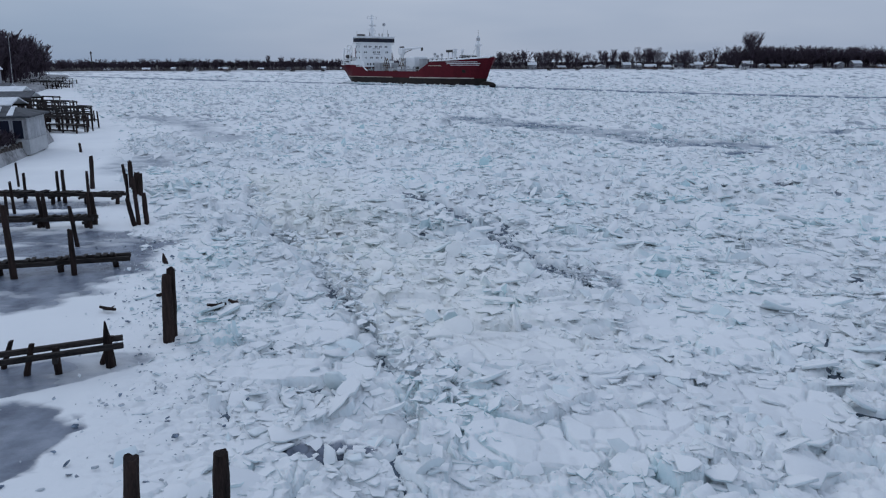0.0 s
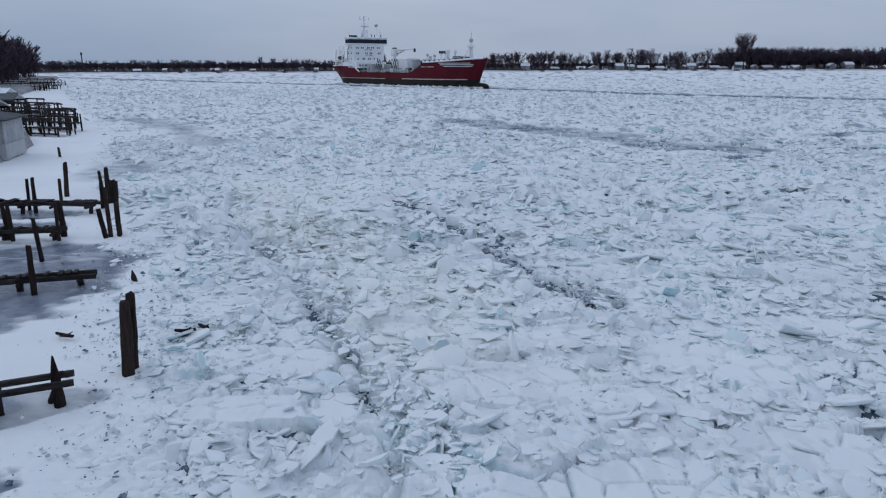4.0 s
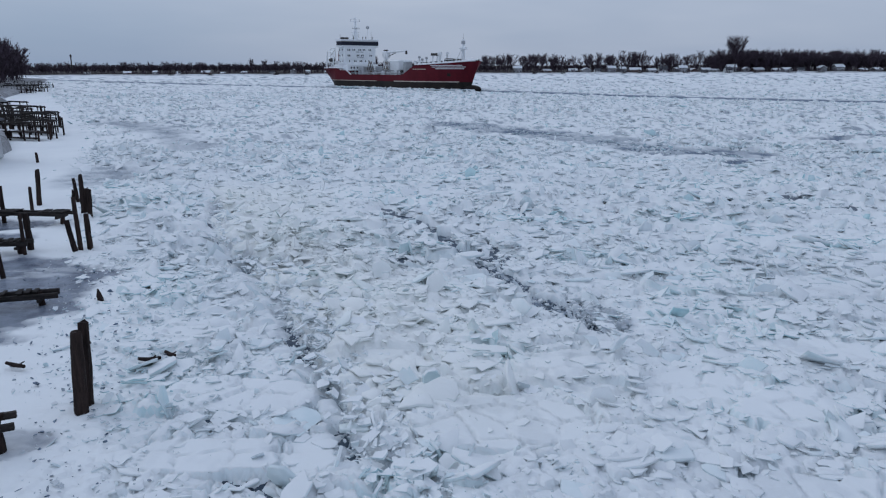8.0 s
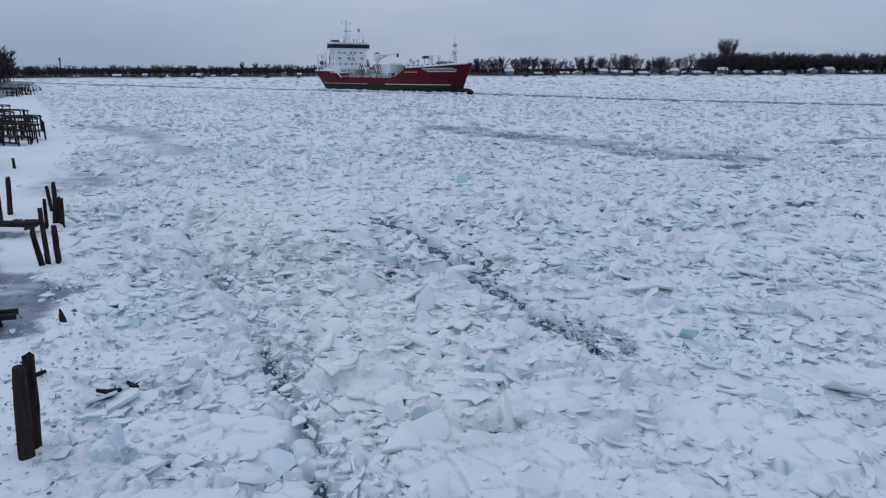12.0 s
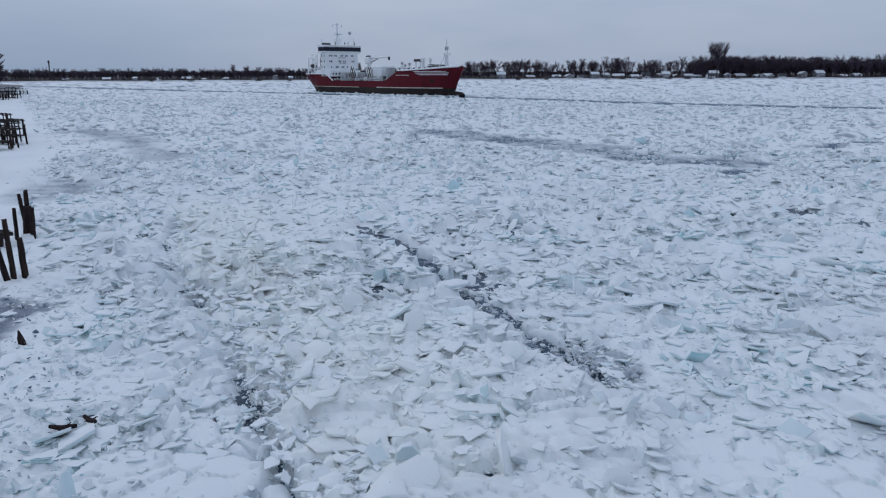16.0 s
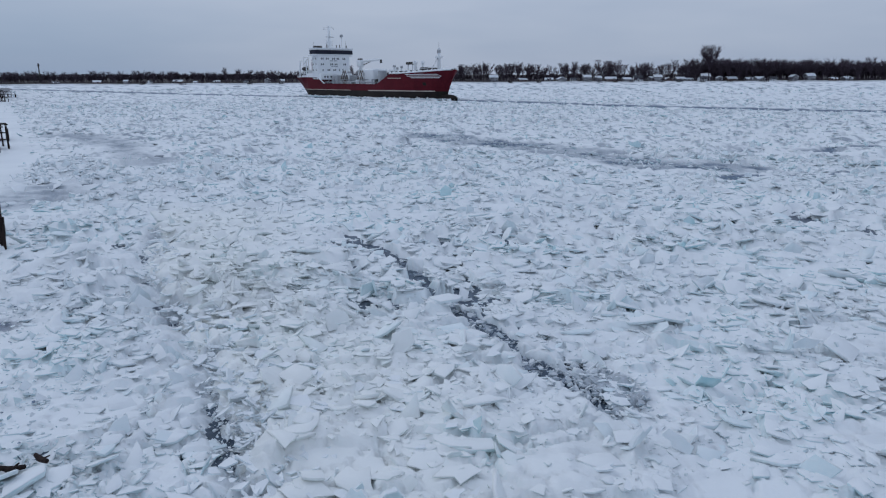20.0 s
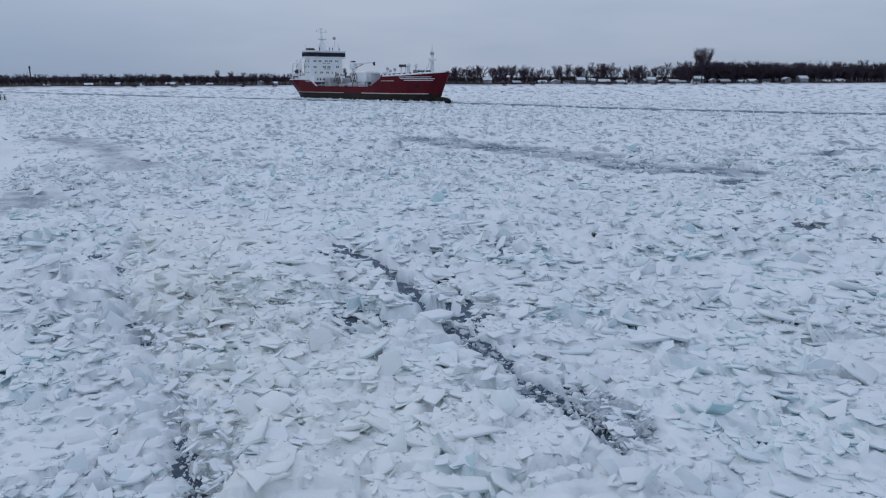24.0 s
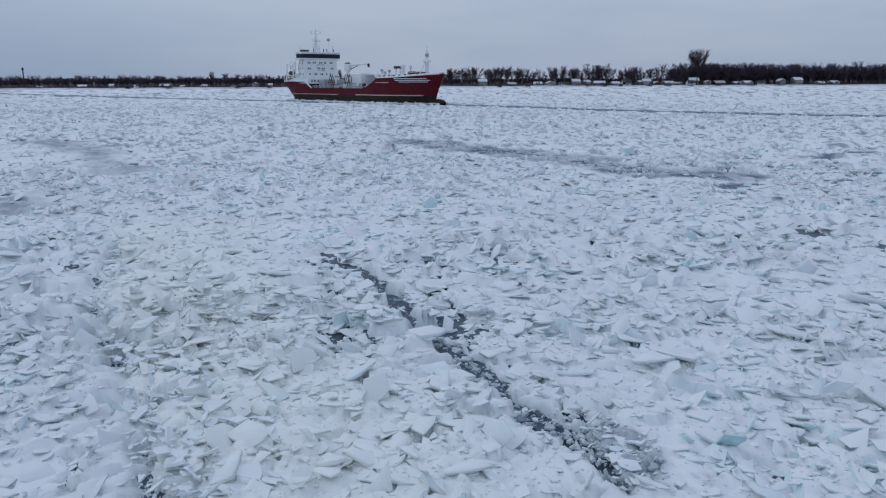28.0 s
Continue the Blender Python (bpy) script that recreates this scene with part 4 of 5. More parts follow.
part("strut", rod((-9, 0, 12.8), (-4, 1.0, 14.6), 0.16, None, 5), M_DARK, crane)
part("deck_house", box((-2.5, -3.4, 5.0), (3.5, 3.4, 11.6), 0.3), M_WHITE, ship, "white deck tank house")
for y in (-4.6, 4.6):
    part("ladder", box((-1.5, y - 0.1, 5.0), (-1.0, y + 0.1, 11.0)), M_GREY, ship)
part("deck_tank", rod((8, 2.6, 4.9), (8, 2.6, 11.2), 1.7, None, 16), M_WHITE, ship, "white upright deck tank")
part("deck_tank", rod((8, -2.6, 4.9), (8, -2.6, 10.8), 1.7, None, 16), M_GREY, ship, "grey upright deck tank")
part("deck_locker", box((-22, -5, 5.0), (-18, 5, 9.2), 0.2), M_GREY, ship)
for u, y, z in ((-14.5, 3, 10.5), (-13, -3, 10), (12, 3.5, 12), (15.5, -3, 12.2), (13.6, 0, 11.4)):
    v_ = part("vent_post", rod((u, y, 4.9), (u, y, z), 0.32, None, 8), M_WHITE, ship)
    part("vent_head", rod((u, y, z), (u, y, z + 0.8), 0.62, 0.45, 8), M_GREY, v_)
for u in (17, 19.5):
    p_ = part("stub_mast", rod((u, 2.5, 9.2), (u, 2.5, 14.0), 0.22, None, 6), M_WHITE, ship)
    part("stub_head", box((u - 0.8, 2.0, 13.2), (u + 0.8, 3.0, 14.2), 0.1), M_DARK, p_)
for u, y in ((25, 2.6), (26.5, -2.6), (24.2, 0)):
    p_ = part("deck_vent", rod((u, y, 9.2), (u, y, 13.6), 0.34, None, 8), M_WHITE, ship)
    part("vent_head", rod((u, y, 13.4), (u, y, 14.4), 0.75, 0.5, 8), M_WHITE, p_)
for u, y in ((30.5, 2.4), (31.5, -2.4)):
    part("windlass", box((u - 1.4, y - 1.5, 9.2), (u + 1.4, y + 1.5, 12.0), 0.5), M_DARK, ship, "dark mooring winch on the forecastle")
fore = part("foremast", rod((36.5, 0, 9.4), (36.5, 0, 19.0), 0.85, 0.35, 8), M_WHITE, ship, "white foremast with a lamp platform")
part("mast_platform", rod((36.5, 0, 15.2), (36.5, 0, 16.0), 1.4, 1.4, 10), M_WHITE, fore)
part("mast_lamp", rod((36.5, 0, 17.2), (36.5, 0, 18.3), 0.7, None, 8), M_GREY, fore)
part("mast_whip", rod((36.5, 0, 18.9), (36.5, 0, 21.2), 0.08, 0.04, 4), M_DARK, fore)
for s in (1, -1):
    part("mast_stay", rod((33.8, s * 2.2, 9.4), (36.5, 0, 16.4), 0.14, None, 5), M_WHITE, fore)
for k in range(9):
    u = 20 + k * 2.5
    for s in (1, -1):
        part("fairlead", box((u - 0.3, s * (hull_station(u)[1] - 0.1) - 0.3, hull_station(u)[2] - 0.1), (u + 0.3, s * (hull_station(u)[1] - 0.1) + 0.3, hull_station(u)[2] + 0.75), 0.1), M_DARK, ship)


hull_bank()


# railing along the cargo deck, and lattice frames at the stern
for s in (1, -1):
    bm = bmesh.new()
    for i in range(22):
        u = -23 + 38 * i / 21
        d = hull_station(u)[1] - 0.35
        rod((u, s * d, 4.9), (u, s * d, 6.5), 0.06, None, 4, bm)
        if i < 21:
            e = hull_station(u + 38 / 21)[1] - 0.35
            for z in (5.7, 6.5):
                rod((u, s * d, z), (u + 38 / 21, s * e, z), 0.05, None, 4, bm)
    part("deck_railing", bm, M_GREY, ship)
    stern = part("stern_frame", rod((-43.2, s * 4.2, 8), (-43.2, s * 4.2, 17.0), 0.2, None, 5), M_WHITE, ship, "white lattice frame at the stern")
    part("frame_top", rod((-43.2, s * 4.2, 17.0), (-39.6, s * 4.2, 17.0), 0.18, None, 5), M_WHITE, stern)
    part("frame_post", rod((-39.6, s * 4.2, 11.6), (-39.6, s * 4.2, 17.0), 0.18, None, 5), M_WHITE, stern)
    for z in (11.0, 14.0):
        part("frame_brace", rod((-43.2, s * 4.2, z), (-39.6, s * 4.2, z + 2.6), 0.12, None, 5), M_GREY, stern)


# loose gear, valves, hatches and frames over the cargo deck
clutter = random.Random(17)
M_HOSE = material("brown_hose_gear", (0.05, 0.035, 0.028), (0.20, 0.14, 0.10), 0.8, 0.8, 5, 0.2)
for k in range(96):
    u = clutter.uniform(-24, 17)
    if -3 < u < 4 or 5.5 < u < 10:
        continue
    y = clutter.uniform(-6.6, 6.6)
    w, l, h = clutter.uniform(0.25, 1.0), clutter.uniform(0.25, 1.3), clutter.uniform(0.6, 3.6)
    name, mat_ = clutter.choice([("deck_valve", M_GREY), ("deck_hatch", M_GREY), ("hose_reel", M_HOSE), ("deck_box", M_WHITE), ("vent_pipe", M_WHITE), ("deck_valve", M_DARK), ("winch", M_DARK)])
    if name in ("vent_pipe", "deck_valve"):
        part(name, rod((u, y, 5.0), (u, y, 5.4 + h), w * 0.4, w * 0.3, 7), mat_, ship)
    else:
        part(name, box((u - l / 2, y - w, 5.0), (u + l / 2, y + w, 5.2 + h * 0.7), 0.06), mat_, ship)
for k, u in enumerate((-17.5, -16.2, -6.2, -4.9)):
    frame_ = part("hose_frame", rod((u, -4.2, 5.0), (u + 0.6, -2.8, 11.2), 0.16, None, 5), M_HOSE, ship, "brown hose-handling frame")
    part("frame_leg", rod((u + 1.2, -1.4, 5.0), (u + 0.6, -2.8, 11.2), 0.16, None, 5), M_HOSE, frame_)
    part("frame_bar", rod((u + 0.15, -3.8, 8.0), (u + 0.95, -1.9, 8.0), 0.12, None, 5), M_HOSE, frame_)
for s in (1, -1):
    bm = bmesh.new()
    for i in range(18):
        u = 19 + 23 * i / 17
        d = max(0.3, hull_station(u)[1] - 0.3)
        rod((u, s * d, hull_station(u)[2]), (u, s * d, hull_station(u)[2] + 1.1), 0.05, None, 4, bm)
        e = max(0.3, hull_station(u + 23 / 17)[1] - 0.3)
        rod((u, s * d, hull_station(u)[2] + 1.1), (u + 23 / 17, s * e, hull_station(u + 23 / 17)[2] + 1.1), 0.05, None, 4, bm)
    part("bow_railing", bm, M_WHITE, ship)
    for z in (10.2, 12.6, 15.0):
        part("deck_ledge", box((-31.3, s * 8.0 - 0.4, z), (-27.5, s * 8.0 + 0.4, z + 0.14)), M_WHITE, ship)
for z in (12.65, 15.05):
    part("front_ledge", box((-27.2, -8.0, z - 0.1), (-26.85, 8.0, z)), M_WHITE, ship)
part("stern_house", box((-43, -5.6, 8.0), (-38, 5.6, 11.6), 0.15), M_WHITE, ship, "white stern deckhouse with dark openings")
for y in (-4.4, -2.2, 0, 2.2, 4.4):
    for s in (1, -1):
        part("opening", box((-42.6 + (y + 4.4) * 0.45, s * 5.6 - 0.04, 9.2), (-42.0 + (y + 4.4) * 0.45, s * 5.6 + 0.04, 10.6)), M_GLASS, ship)
for k, (y, z) in enumerate(((-7.8, 21.6), (8.2, 22.4), (1.6, 22.0), (-1.4, 21.6))):
    part("antenna_whip", rod((-30, y, 20.6), (-30, y, z + 1.5), 0.07, 0.04, 4), M_DARK, ship)


# ---------------- trees ----------------
def tree_sticks(rng, height, spread, trunk, levels=(6, 5, 6), thin=0.11, clear=(0.10, 0.2), fan=False):
    """A bare winter tree as tapered three-sided limbs: trunk, boughs, branches and bundles of twigs."""
    verts, faces = [], []

    def stick(p, q, r0, r1):
        d = q - p
        n = np.cross(d, [0.31, 0.77, 0.55])
        n /= np.linalg.norm(n) + 1e-9
        m = np.cross(d, n) / (np.linalg.norm(d) + 1e-9)
        b = len(verts)
        for c, r in ((p, r0), (q, r1)):
            for k in range(3):
                a = 2.094 * k
                verts.append(c + r * (math.cos(a) * n + math.sin(a) * m))
        faces.extend([(b, b + 1, b + 4, b + 3), (b + 1, b + 2, b + 5, b + 4), (b + 2, b, b + 3, b + 5)])

    fork = height * rng.uniform(*clear)
    top = np.array([rng.normal(0, 0.03 * height), rng.normal(0, 0.03 * height), height * 0.72])
    mid = np.array([0, 0, fork])
    stick(np.zeros(3), mid, trunk, trunk * 0.8)
    stick(mid, top, trunk * 0.75, trunk * 0.2)
    for _ in range(levels[0]):
        k = rng.uniform(0.0, 0.3 if fan else 0.75)
        p = mid + (top - mid) * k
        a = rng.uniform(0, 2 * math.pi)
        reach = spread * rng.uniform(0.12 if fan else 0.4, 1.0) * (1 - 0.35 * k)
        q = np.array([math.cos(a) * reach * 0.7, math.sin(a) * reach * 0.7, p[2] + (height - p[2]) * (rng.uniform(0.62, 0.95) if fan else rng.uniform(0.4, 0.92)) * (1.06 - 0.42 * (reach / spread) ** 2)])
        stick(p, q, trunk * 0.42, trunk * 0.16)
        for _ in range(levels[1]):
            k2 = rng.uniform(0.3, 1.0)
            p2 = p + (q - p) * k2
            a2 = a + rng.normal(0, 1.0)
            l2 = spread * rng.uniform(0.25, 0.55)
            q2 = p2 + np.array([math.cos(a2) * l2 * 0.7, math.sin(a2) * l2 * 0.7, rng.uniform(0.4, 1.3) * l2])
            q2[2] = min(q2[2], height)
            stick(p2, q2, max(trunk * 0.16, thin * 0.8), thin * 0.6)
            for _ in range(levels[2]):
                p3 = p2 + (q2 - p2) * rng.uniform(0.3, 1.0)
                l3 = spread * rng.uniform(0.12, 0.3)
                a3 = rng.uniform(0, 2 * math.pi)
                q3 = p3 + np.array([math.cos(a3) * l3 * 0.8, math.sin(a3) * l3 * 0.8, rng.uniform(0.2, 1.3) * l3])
                q3[2] = min(q3[2], height * 1.03)
                b = len(verts)
                o = np.array([math.sin(a3), -math.cos(a3), 0.3]) * thin * 0.5
                verts.extend([p3 - o, p3 + o, q3 + o * 0.5, q3 - o * 0.5])
                faces.append((b, b + 1, b + 2, b + 3))
    return np.array(verts), faces


def bare_tree(x, y, z, height, spread, seed, label, thin=0.11, levels=(8, 6, 8), group="bare trees"):
    rng = np.random.default_rng(seed)
    t = thing("tree", label, "tree", group, at=(x, y, z))
    v, f = tree_sticks(rng, height, spread, height * 0.02, levels, thin, (0.24, 0.30), True)
    raw("trunk", v[:12], f[:6], M_BARK, t)
    raw("crown", v[12:], [tuple(q - 12 for q in g) for g in f[6:]], M_BARK, t)
    return t


def woods(label, seed, places, thin, levels=(7, 4, 4), low=(0.26, 0.42)):
    """Many bare trees that nobody could count, in one mesh."""
    rng = np.random.default_rng(seed)
    kinds = [tree_sticks(rng, 1.0, rng.uniform(*low), 0.02, levels, thin) for _ in range(7)]
    verts, faces, base = [], [], 0
    for k, (x, y, z, h) in enumerate(places):
        v, f = kinds[k % 7]
        a = rng.uniform(0, 6.28)
        c, s = math.cos(a), math.sin(a)
        wide = rng.uniform(0.85, 1.25)
        p = np.stack([(v[:, 0] * c - v[:, 1] * s) * wide, (v[:, 0] * s + v[:, 1] * c) * wide, v[:, 2]], -1) * h + [x, y, z]
        verts.append(p)
        faces += [tuple(q + base for q in g) for g in f]
        base += len(v)
    ob = raw("woods", np.concatenate(verts), faces, M_BARK)
    return tagged(ob, label, "woods", kind="stuff")


# ---------------- far shore ----------------
def shore_y(x):
    return 745 + 26 * math.sin(x * 0.004 + 0.6) + 0.02 * x


def far_land():
    verts, faces = [], []
    xs = [-2600 + 40 * i for i in range(131)]
    prof = [(-4, -0.4), (0, 0.5), (6, 1.0), (60, 2.2), (500, 6.0), (2600, 8.0)]
    for x in xs:
        for d, z in prof:
            verts.append((x, shore_y(x) + d, z + (0.3 * math.sin(x * 0.05 + d) if d > 0 else 0)))
    n = len(prof)
    for i in range(len(xs) - 1):
        for j in range(n - 1):
            faces.append((i * n + j, (i + 1) * n + j, (i + 1) * n + j + 1, i * n + j + 1))
    ob = raw("far_shore", verts, faces, M_LAND)
    tagged(ob, "low snowy bank on the far side of the river", "river bank", kind="structure")
    # added dark sheet, so that no white snow shows between the trunks
    v = [(x, shore_y(x) + d, z) for x in xs for d, z in ((17, 1.25), (19, 1.9), (90, 3.2), (700, 8.0))]
    f = [(i * 4 + j, (i + 1) * 4 + j, (i + 1) * 4 + j + 1, i * 4 + j + 1) for i in range(len(xs) - 1) for j in range(3)]
    ob = raw("woodland_floor", v, f, M_SCRUB)
    tagged(ob, "dark sheet added behind the far trunks to fill the woods' gaps", "woodland floor", kind="structure")


far_land()
rng = np.random.default_rng(5)
places = []
for k in range(820):
    x = rng.uniform(-760, 720)
    back = rng.random() ** 1.3 * 60
    if 157 < x < 164:
        continue
    swell = 0.5 + 0.5 * math.sin(x * 0.031) * math.sin(x * 0.083 + 1)
    if x < 60:
        h = rng.uniform(8.5, 11.5) + 3 * swell * rng.random()
    elif x < 325:
        h = rng.uniform(13, 18.5) + 5 * swell * rng.random()
    else:
        h = rng.uniform(15, 23) + 4 * swell * rng.random()
    places.append((x, shore_y(x) + 16 + back, 1.4, h))
for k in range(260):
    x = rng.uniform(332, 700)
    places.append((x, shore_y(x) + 20 + 90 * rng.random(), 1.5, rng.uniform(20, 25.5) - 0.012 * (x - 332)))
woods("bare brown winter trees along the far shore", 3, places, 0.0105, (9, 5, 4), (0.30, 0.46))
# undergrowth and hedges behind the houses
places = []
for k in range(1700):
    x = rng.uniform(-760, 60) if k % 5 < 3 else rng.uniform(60, 700)
    if 158 < x < 163:
        continue
    places.append((x, shore_y(x) + 22 + 50 * rng.random(), 1.3, rng.uniform(6.5, 9.5) if x < 60 else rng.uniform(4.5, 8.5) if x < 330 else rng.uniform(9, 16)))
woods("low dark thicket behind the far houses", 4, places, 0.05, (6, 3, 2), (0.4, 0.6))
places = []
for k in range(420):
    x = rng.uniform(-420, 520)
    places.append((x, shore_y(x) + 4 + 7 * rng.random(), 0.8, rng.uniform(1.5, 4.5)))
woods("low bushes along the far water's edge", 15, places, 0.06, (5, 3, 2), (0.4, 0.6))
bare_tree(330, shore_y(330) + 14, 1.2, 37, 15, 78, "tall broad bare tree standing above the far woods", 0.2, (24, 9, 8), "landmark trees")
for k, (x, h) in enumerate([(-176, 15), (-164, 14), (-68, 14), (-52, 17), (-88, 15), (206, 22), (228, 22), (262, 20), (291, 22), (84, 20), (108, 19)]):
    bare_tree(x, shore_y(x) + 10, 1.1, h, h * 0.36, 200 + k, "bare spreading tree on the far bank", 0.15, (9, 6, 7), "landmark trees")


def house(name, w, d, h, rise, wall, roof, label, group, seed, floors=1):
    """A gabled house: walls, two roof planes with overhang, windows, a door and a chimney."""
    rng = random.Random(seed)
    t = thing(name, label, "house", group)
    bm = box((-w / 2, -d / 2, -0.6), (w / 2, d / 2, h))
    part("wall", bm, wall, t)
    v = [(-w / 2, -d / 2, h), (-w / 2, d / 2, h), (-w / 2, 0, h + rise), (w / 2, -d / 2, h), (w / 2, d / 2, h), (w / 2, 0, h + rise)]
    raw("gable", v, [(0, 2, 1), (3, 4, 5), (0, 1, 4, 3), (0, 3, 5, 2), (1, 2, 5, 4)], wall, t)
    o = 0.45
    for s in (1, -1):
        e = h - rise * o / (d / 2)
        v = [(-w / 2 - o, s * (d / 2 + o), e + 0.02), (w / 2 + o, s * (d / 2 + o), e + 0.02), (w / 2 + o, 0, h + rise + 0.02), (-w / 2 - o, 0, h + rise + 0.02)]
        v += [(x, y, z + 0.28) for x, y, z in v]
        raw("roof", v, [(0, 1, 2, 3), (7, 6, 5, 4), (0, 4, 5, 1), (1, 5, 6, 2), (2, 6, 7, 3), (3, 7, 4, 0)], roof, t)
    for fl in range(floors):
        z = 1.0 + fl * 2.7
        n = max(2, int(w / 2.6))
        for i in range(n):
            u = -w / 2 + w * (i + 0.5) / n
            if fl == 0 and i == n // 2:
                part("door", box((u - 0.5, -d / 2 - 0.06, 0), (u + 0.5, -d / 2 + 0.02, 2.1)), M_DARK, t)
                continue
            win = part("window", box((u - 0.62, -d / 2 - 0.07, z - 0.08), (u + 0.62, -d / 2 + 0.02, z + 1.28)), M_WHITE, t)
            part("pane", box((u - 0.52, -d / 2 - 0.10, z), (u + 0.52, -d / 2 - 0.065, z + 1.2)), M_GLASS, win)
    part("chimney", box((w * 0.2 - 0.35, 0.4, h), (w * 0.2 + 0.35, 1.1, h + rise + 1.0)), M_BROWN, t)
    return t


kinds = [house("house", 10, 8, 2.7, 1.9, M_SIDING, M_SNOWROOF, "pale single-storey house with a snow-covered roof", "houses on the far shore", 1),
         house("house", 12, 9, 2.8, 2.2, M_BROWN, M_SNOWROOF, "brown single-storey house with a snow-covered roof", "houses on the far shore", 2),
         house("house", 9, 8, 5.0, 2.4, M_SIDING, M_SNOWROOF, "pale two-storey house with a snow-covered roof", "houses on the far shore", 3, 2),
         house("house", 9, 7, 3.0, 2.8, M_WHITE, M_SHINGLE, "white house with a dark shingle roof", "houses on the far shore", 4)]
spots = [-330, -296, -270, -252, -226, -204, -185, -160, -140, -118, -100, -84, -66, -48, -30, 96, 126, 152, 172, 184, 196, 207, 218, 229, 241, 253, 265, 277, 288, 298, 308, 319, 331, 343, 356, 372, 388, 404, 422, 440, 462, 486]
for k, x in enumerate(spots):
    src = kinds[(k * 7 + k // 3) % 4]
    m = pose(x + (k * 11) % 9 - 4, shore_y(x) + 12 + (k * 5) % 9, 1.0, 0, 0, [0, 12, -9, 90, 4][k % 5]) @ Matrix.Scale([0.9, 1.1, 0.85, 1.0, 1.2, 0.8, 1.05][k % 7] * (0.6 if x < 60 else 0.88), 4)
    if k < 4:
        own_places = [m] if k == 0 else own_places + [m]
    else:
        copy_thing(src, m)
for k, m in enumerate(own_places):
    kinds[k].matrix_world = m


def far_pier(x, l, seed):
    rng = random.Random(seed)
    t = thing("pier", "small dark boat pier on the far shore", "pier", "piers on the far shore", at=(x, shore_y(x) - l, 0))
    part("deck", box((-1.1, 0, 0.8), (1.1, l, 1.1)), M_BEAM, t)
    for i in range(int(l / 4) + 1):
        for s in (-1, 1):
            part("post", rod((s * 1.1, 4 * i, -0.3), (s * 1.1, 4 * i, rng.uniform(1.8, 2.6)), 0.18, None, 6), M_PILE, t)


for k, x in enumerate([-250, -212, -150, -120, -70, 110, 140, 205, 222, 240, 270, 290, 315, 345, 380, 410]):
    far_pier(x, 8 + (k * 7) % 9, k)


tower = thing("tower", "thin dark tower standing behind the far shore", "tower", at=(-360, shore_y(-360) + 40, 2))
part("shaft", rod((0, 0, 0), (0, 0, 19), 0.7, 0.5, 10), M_DARK, tower)
part("cabin", rod((0, 0, 16.2), (0, 0, 18.0), 0.9, 1.0, 10), M_DARK, tower)

# ---------------- near bank with its houses, sheds and piers ----------------
BANK = [(-26, -60), (-33, 0), (-36.0, 32.8), (-37.4, 52.0), (-38.8, 57.0), (-41.6, 67.3), (-45.6, 78.7), (-63.3, 108.4), (-86.6, 137.8), (-119, 205), (-155, 290), (-245, 480), (-520, 780)]


def near_land():
    verts, faces = [], []
    prof = [(0.6, -0.4), (0, 1.0), (-1.2, 1.5), (-20, 2.2), (-900, 4)]
    for x, y in BANK:
        for d, z in prof:
            verts.append((x + d, y + (0.35 * d if d < -100 else 0), z))
    n = len(prof)
    for i in range(len(BANK) - 1):
        for j in range(n - 1):
            faces.append((i * n + j, i * n + j + 1, (i + 1) * n + j + 1, (i + 1) * n + j))
    tagged(raw("near_shore", verts, faces, M_BANK), "brown frozen river bank with patches of snow", "river bank", kind="structure")


near_land()
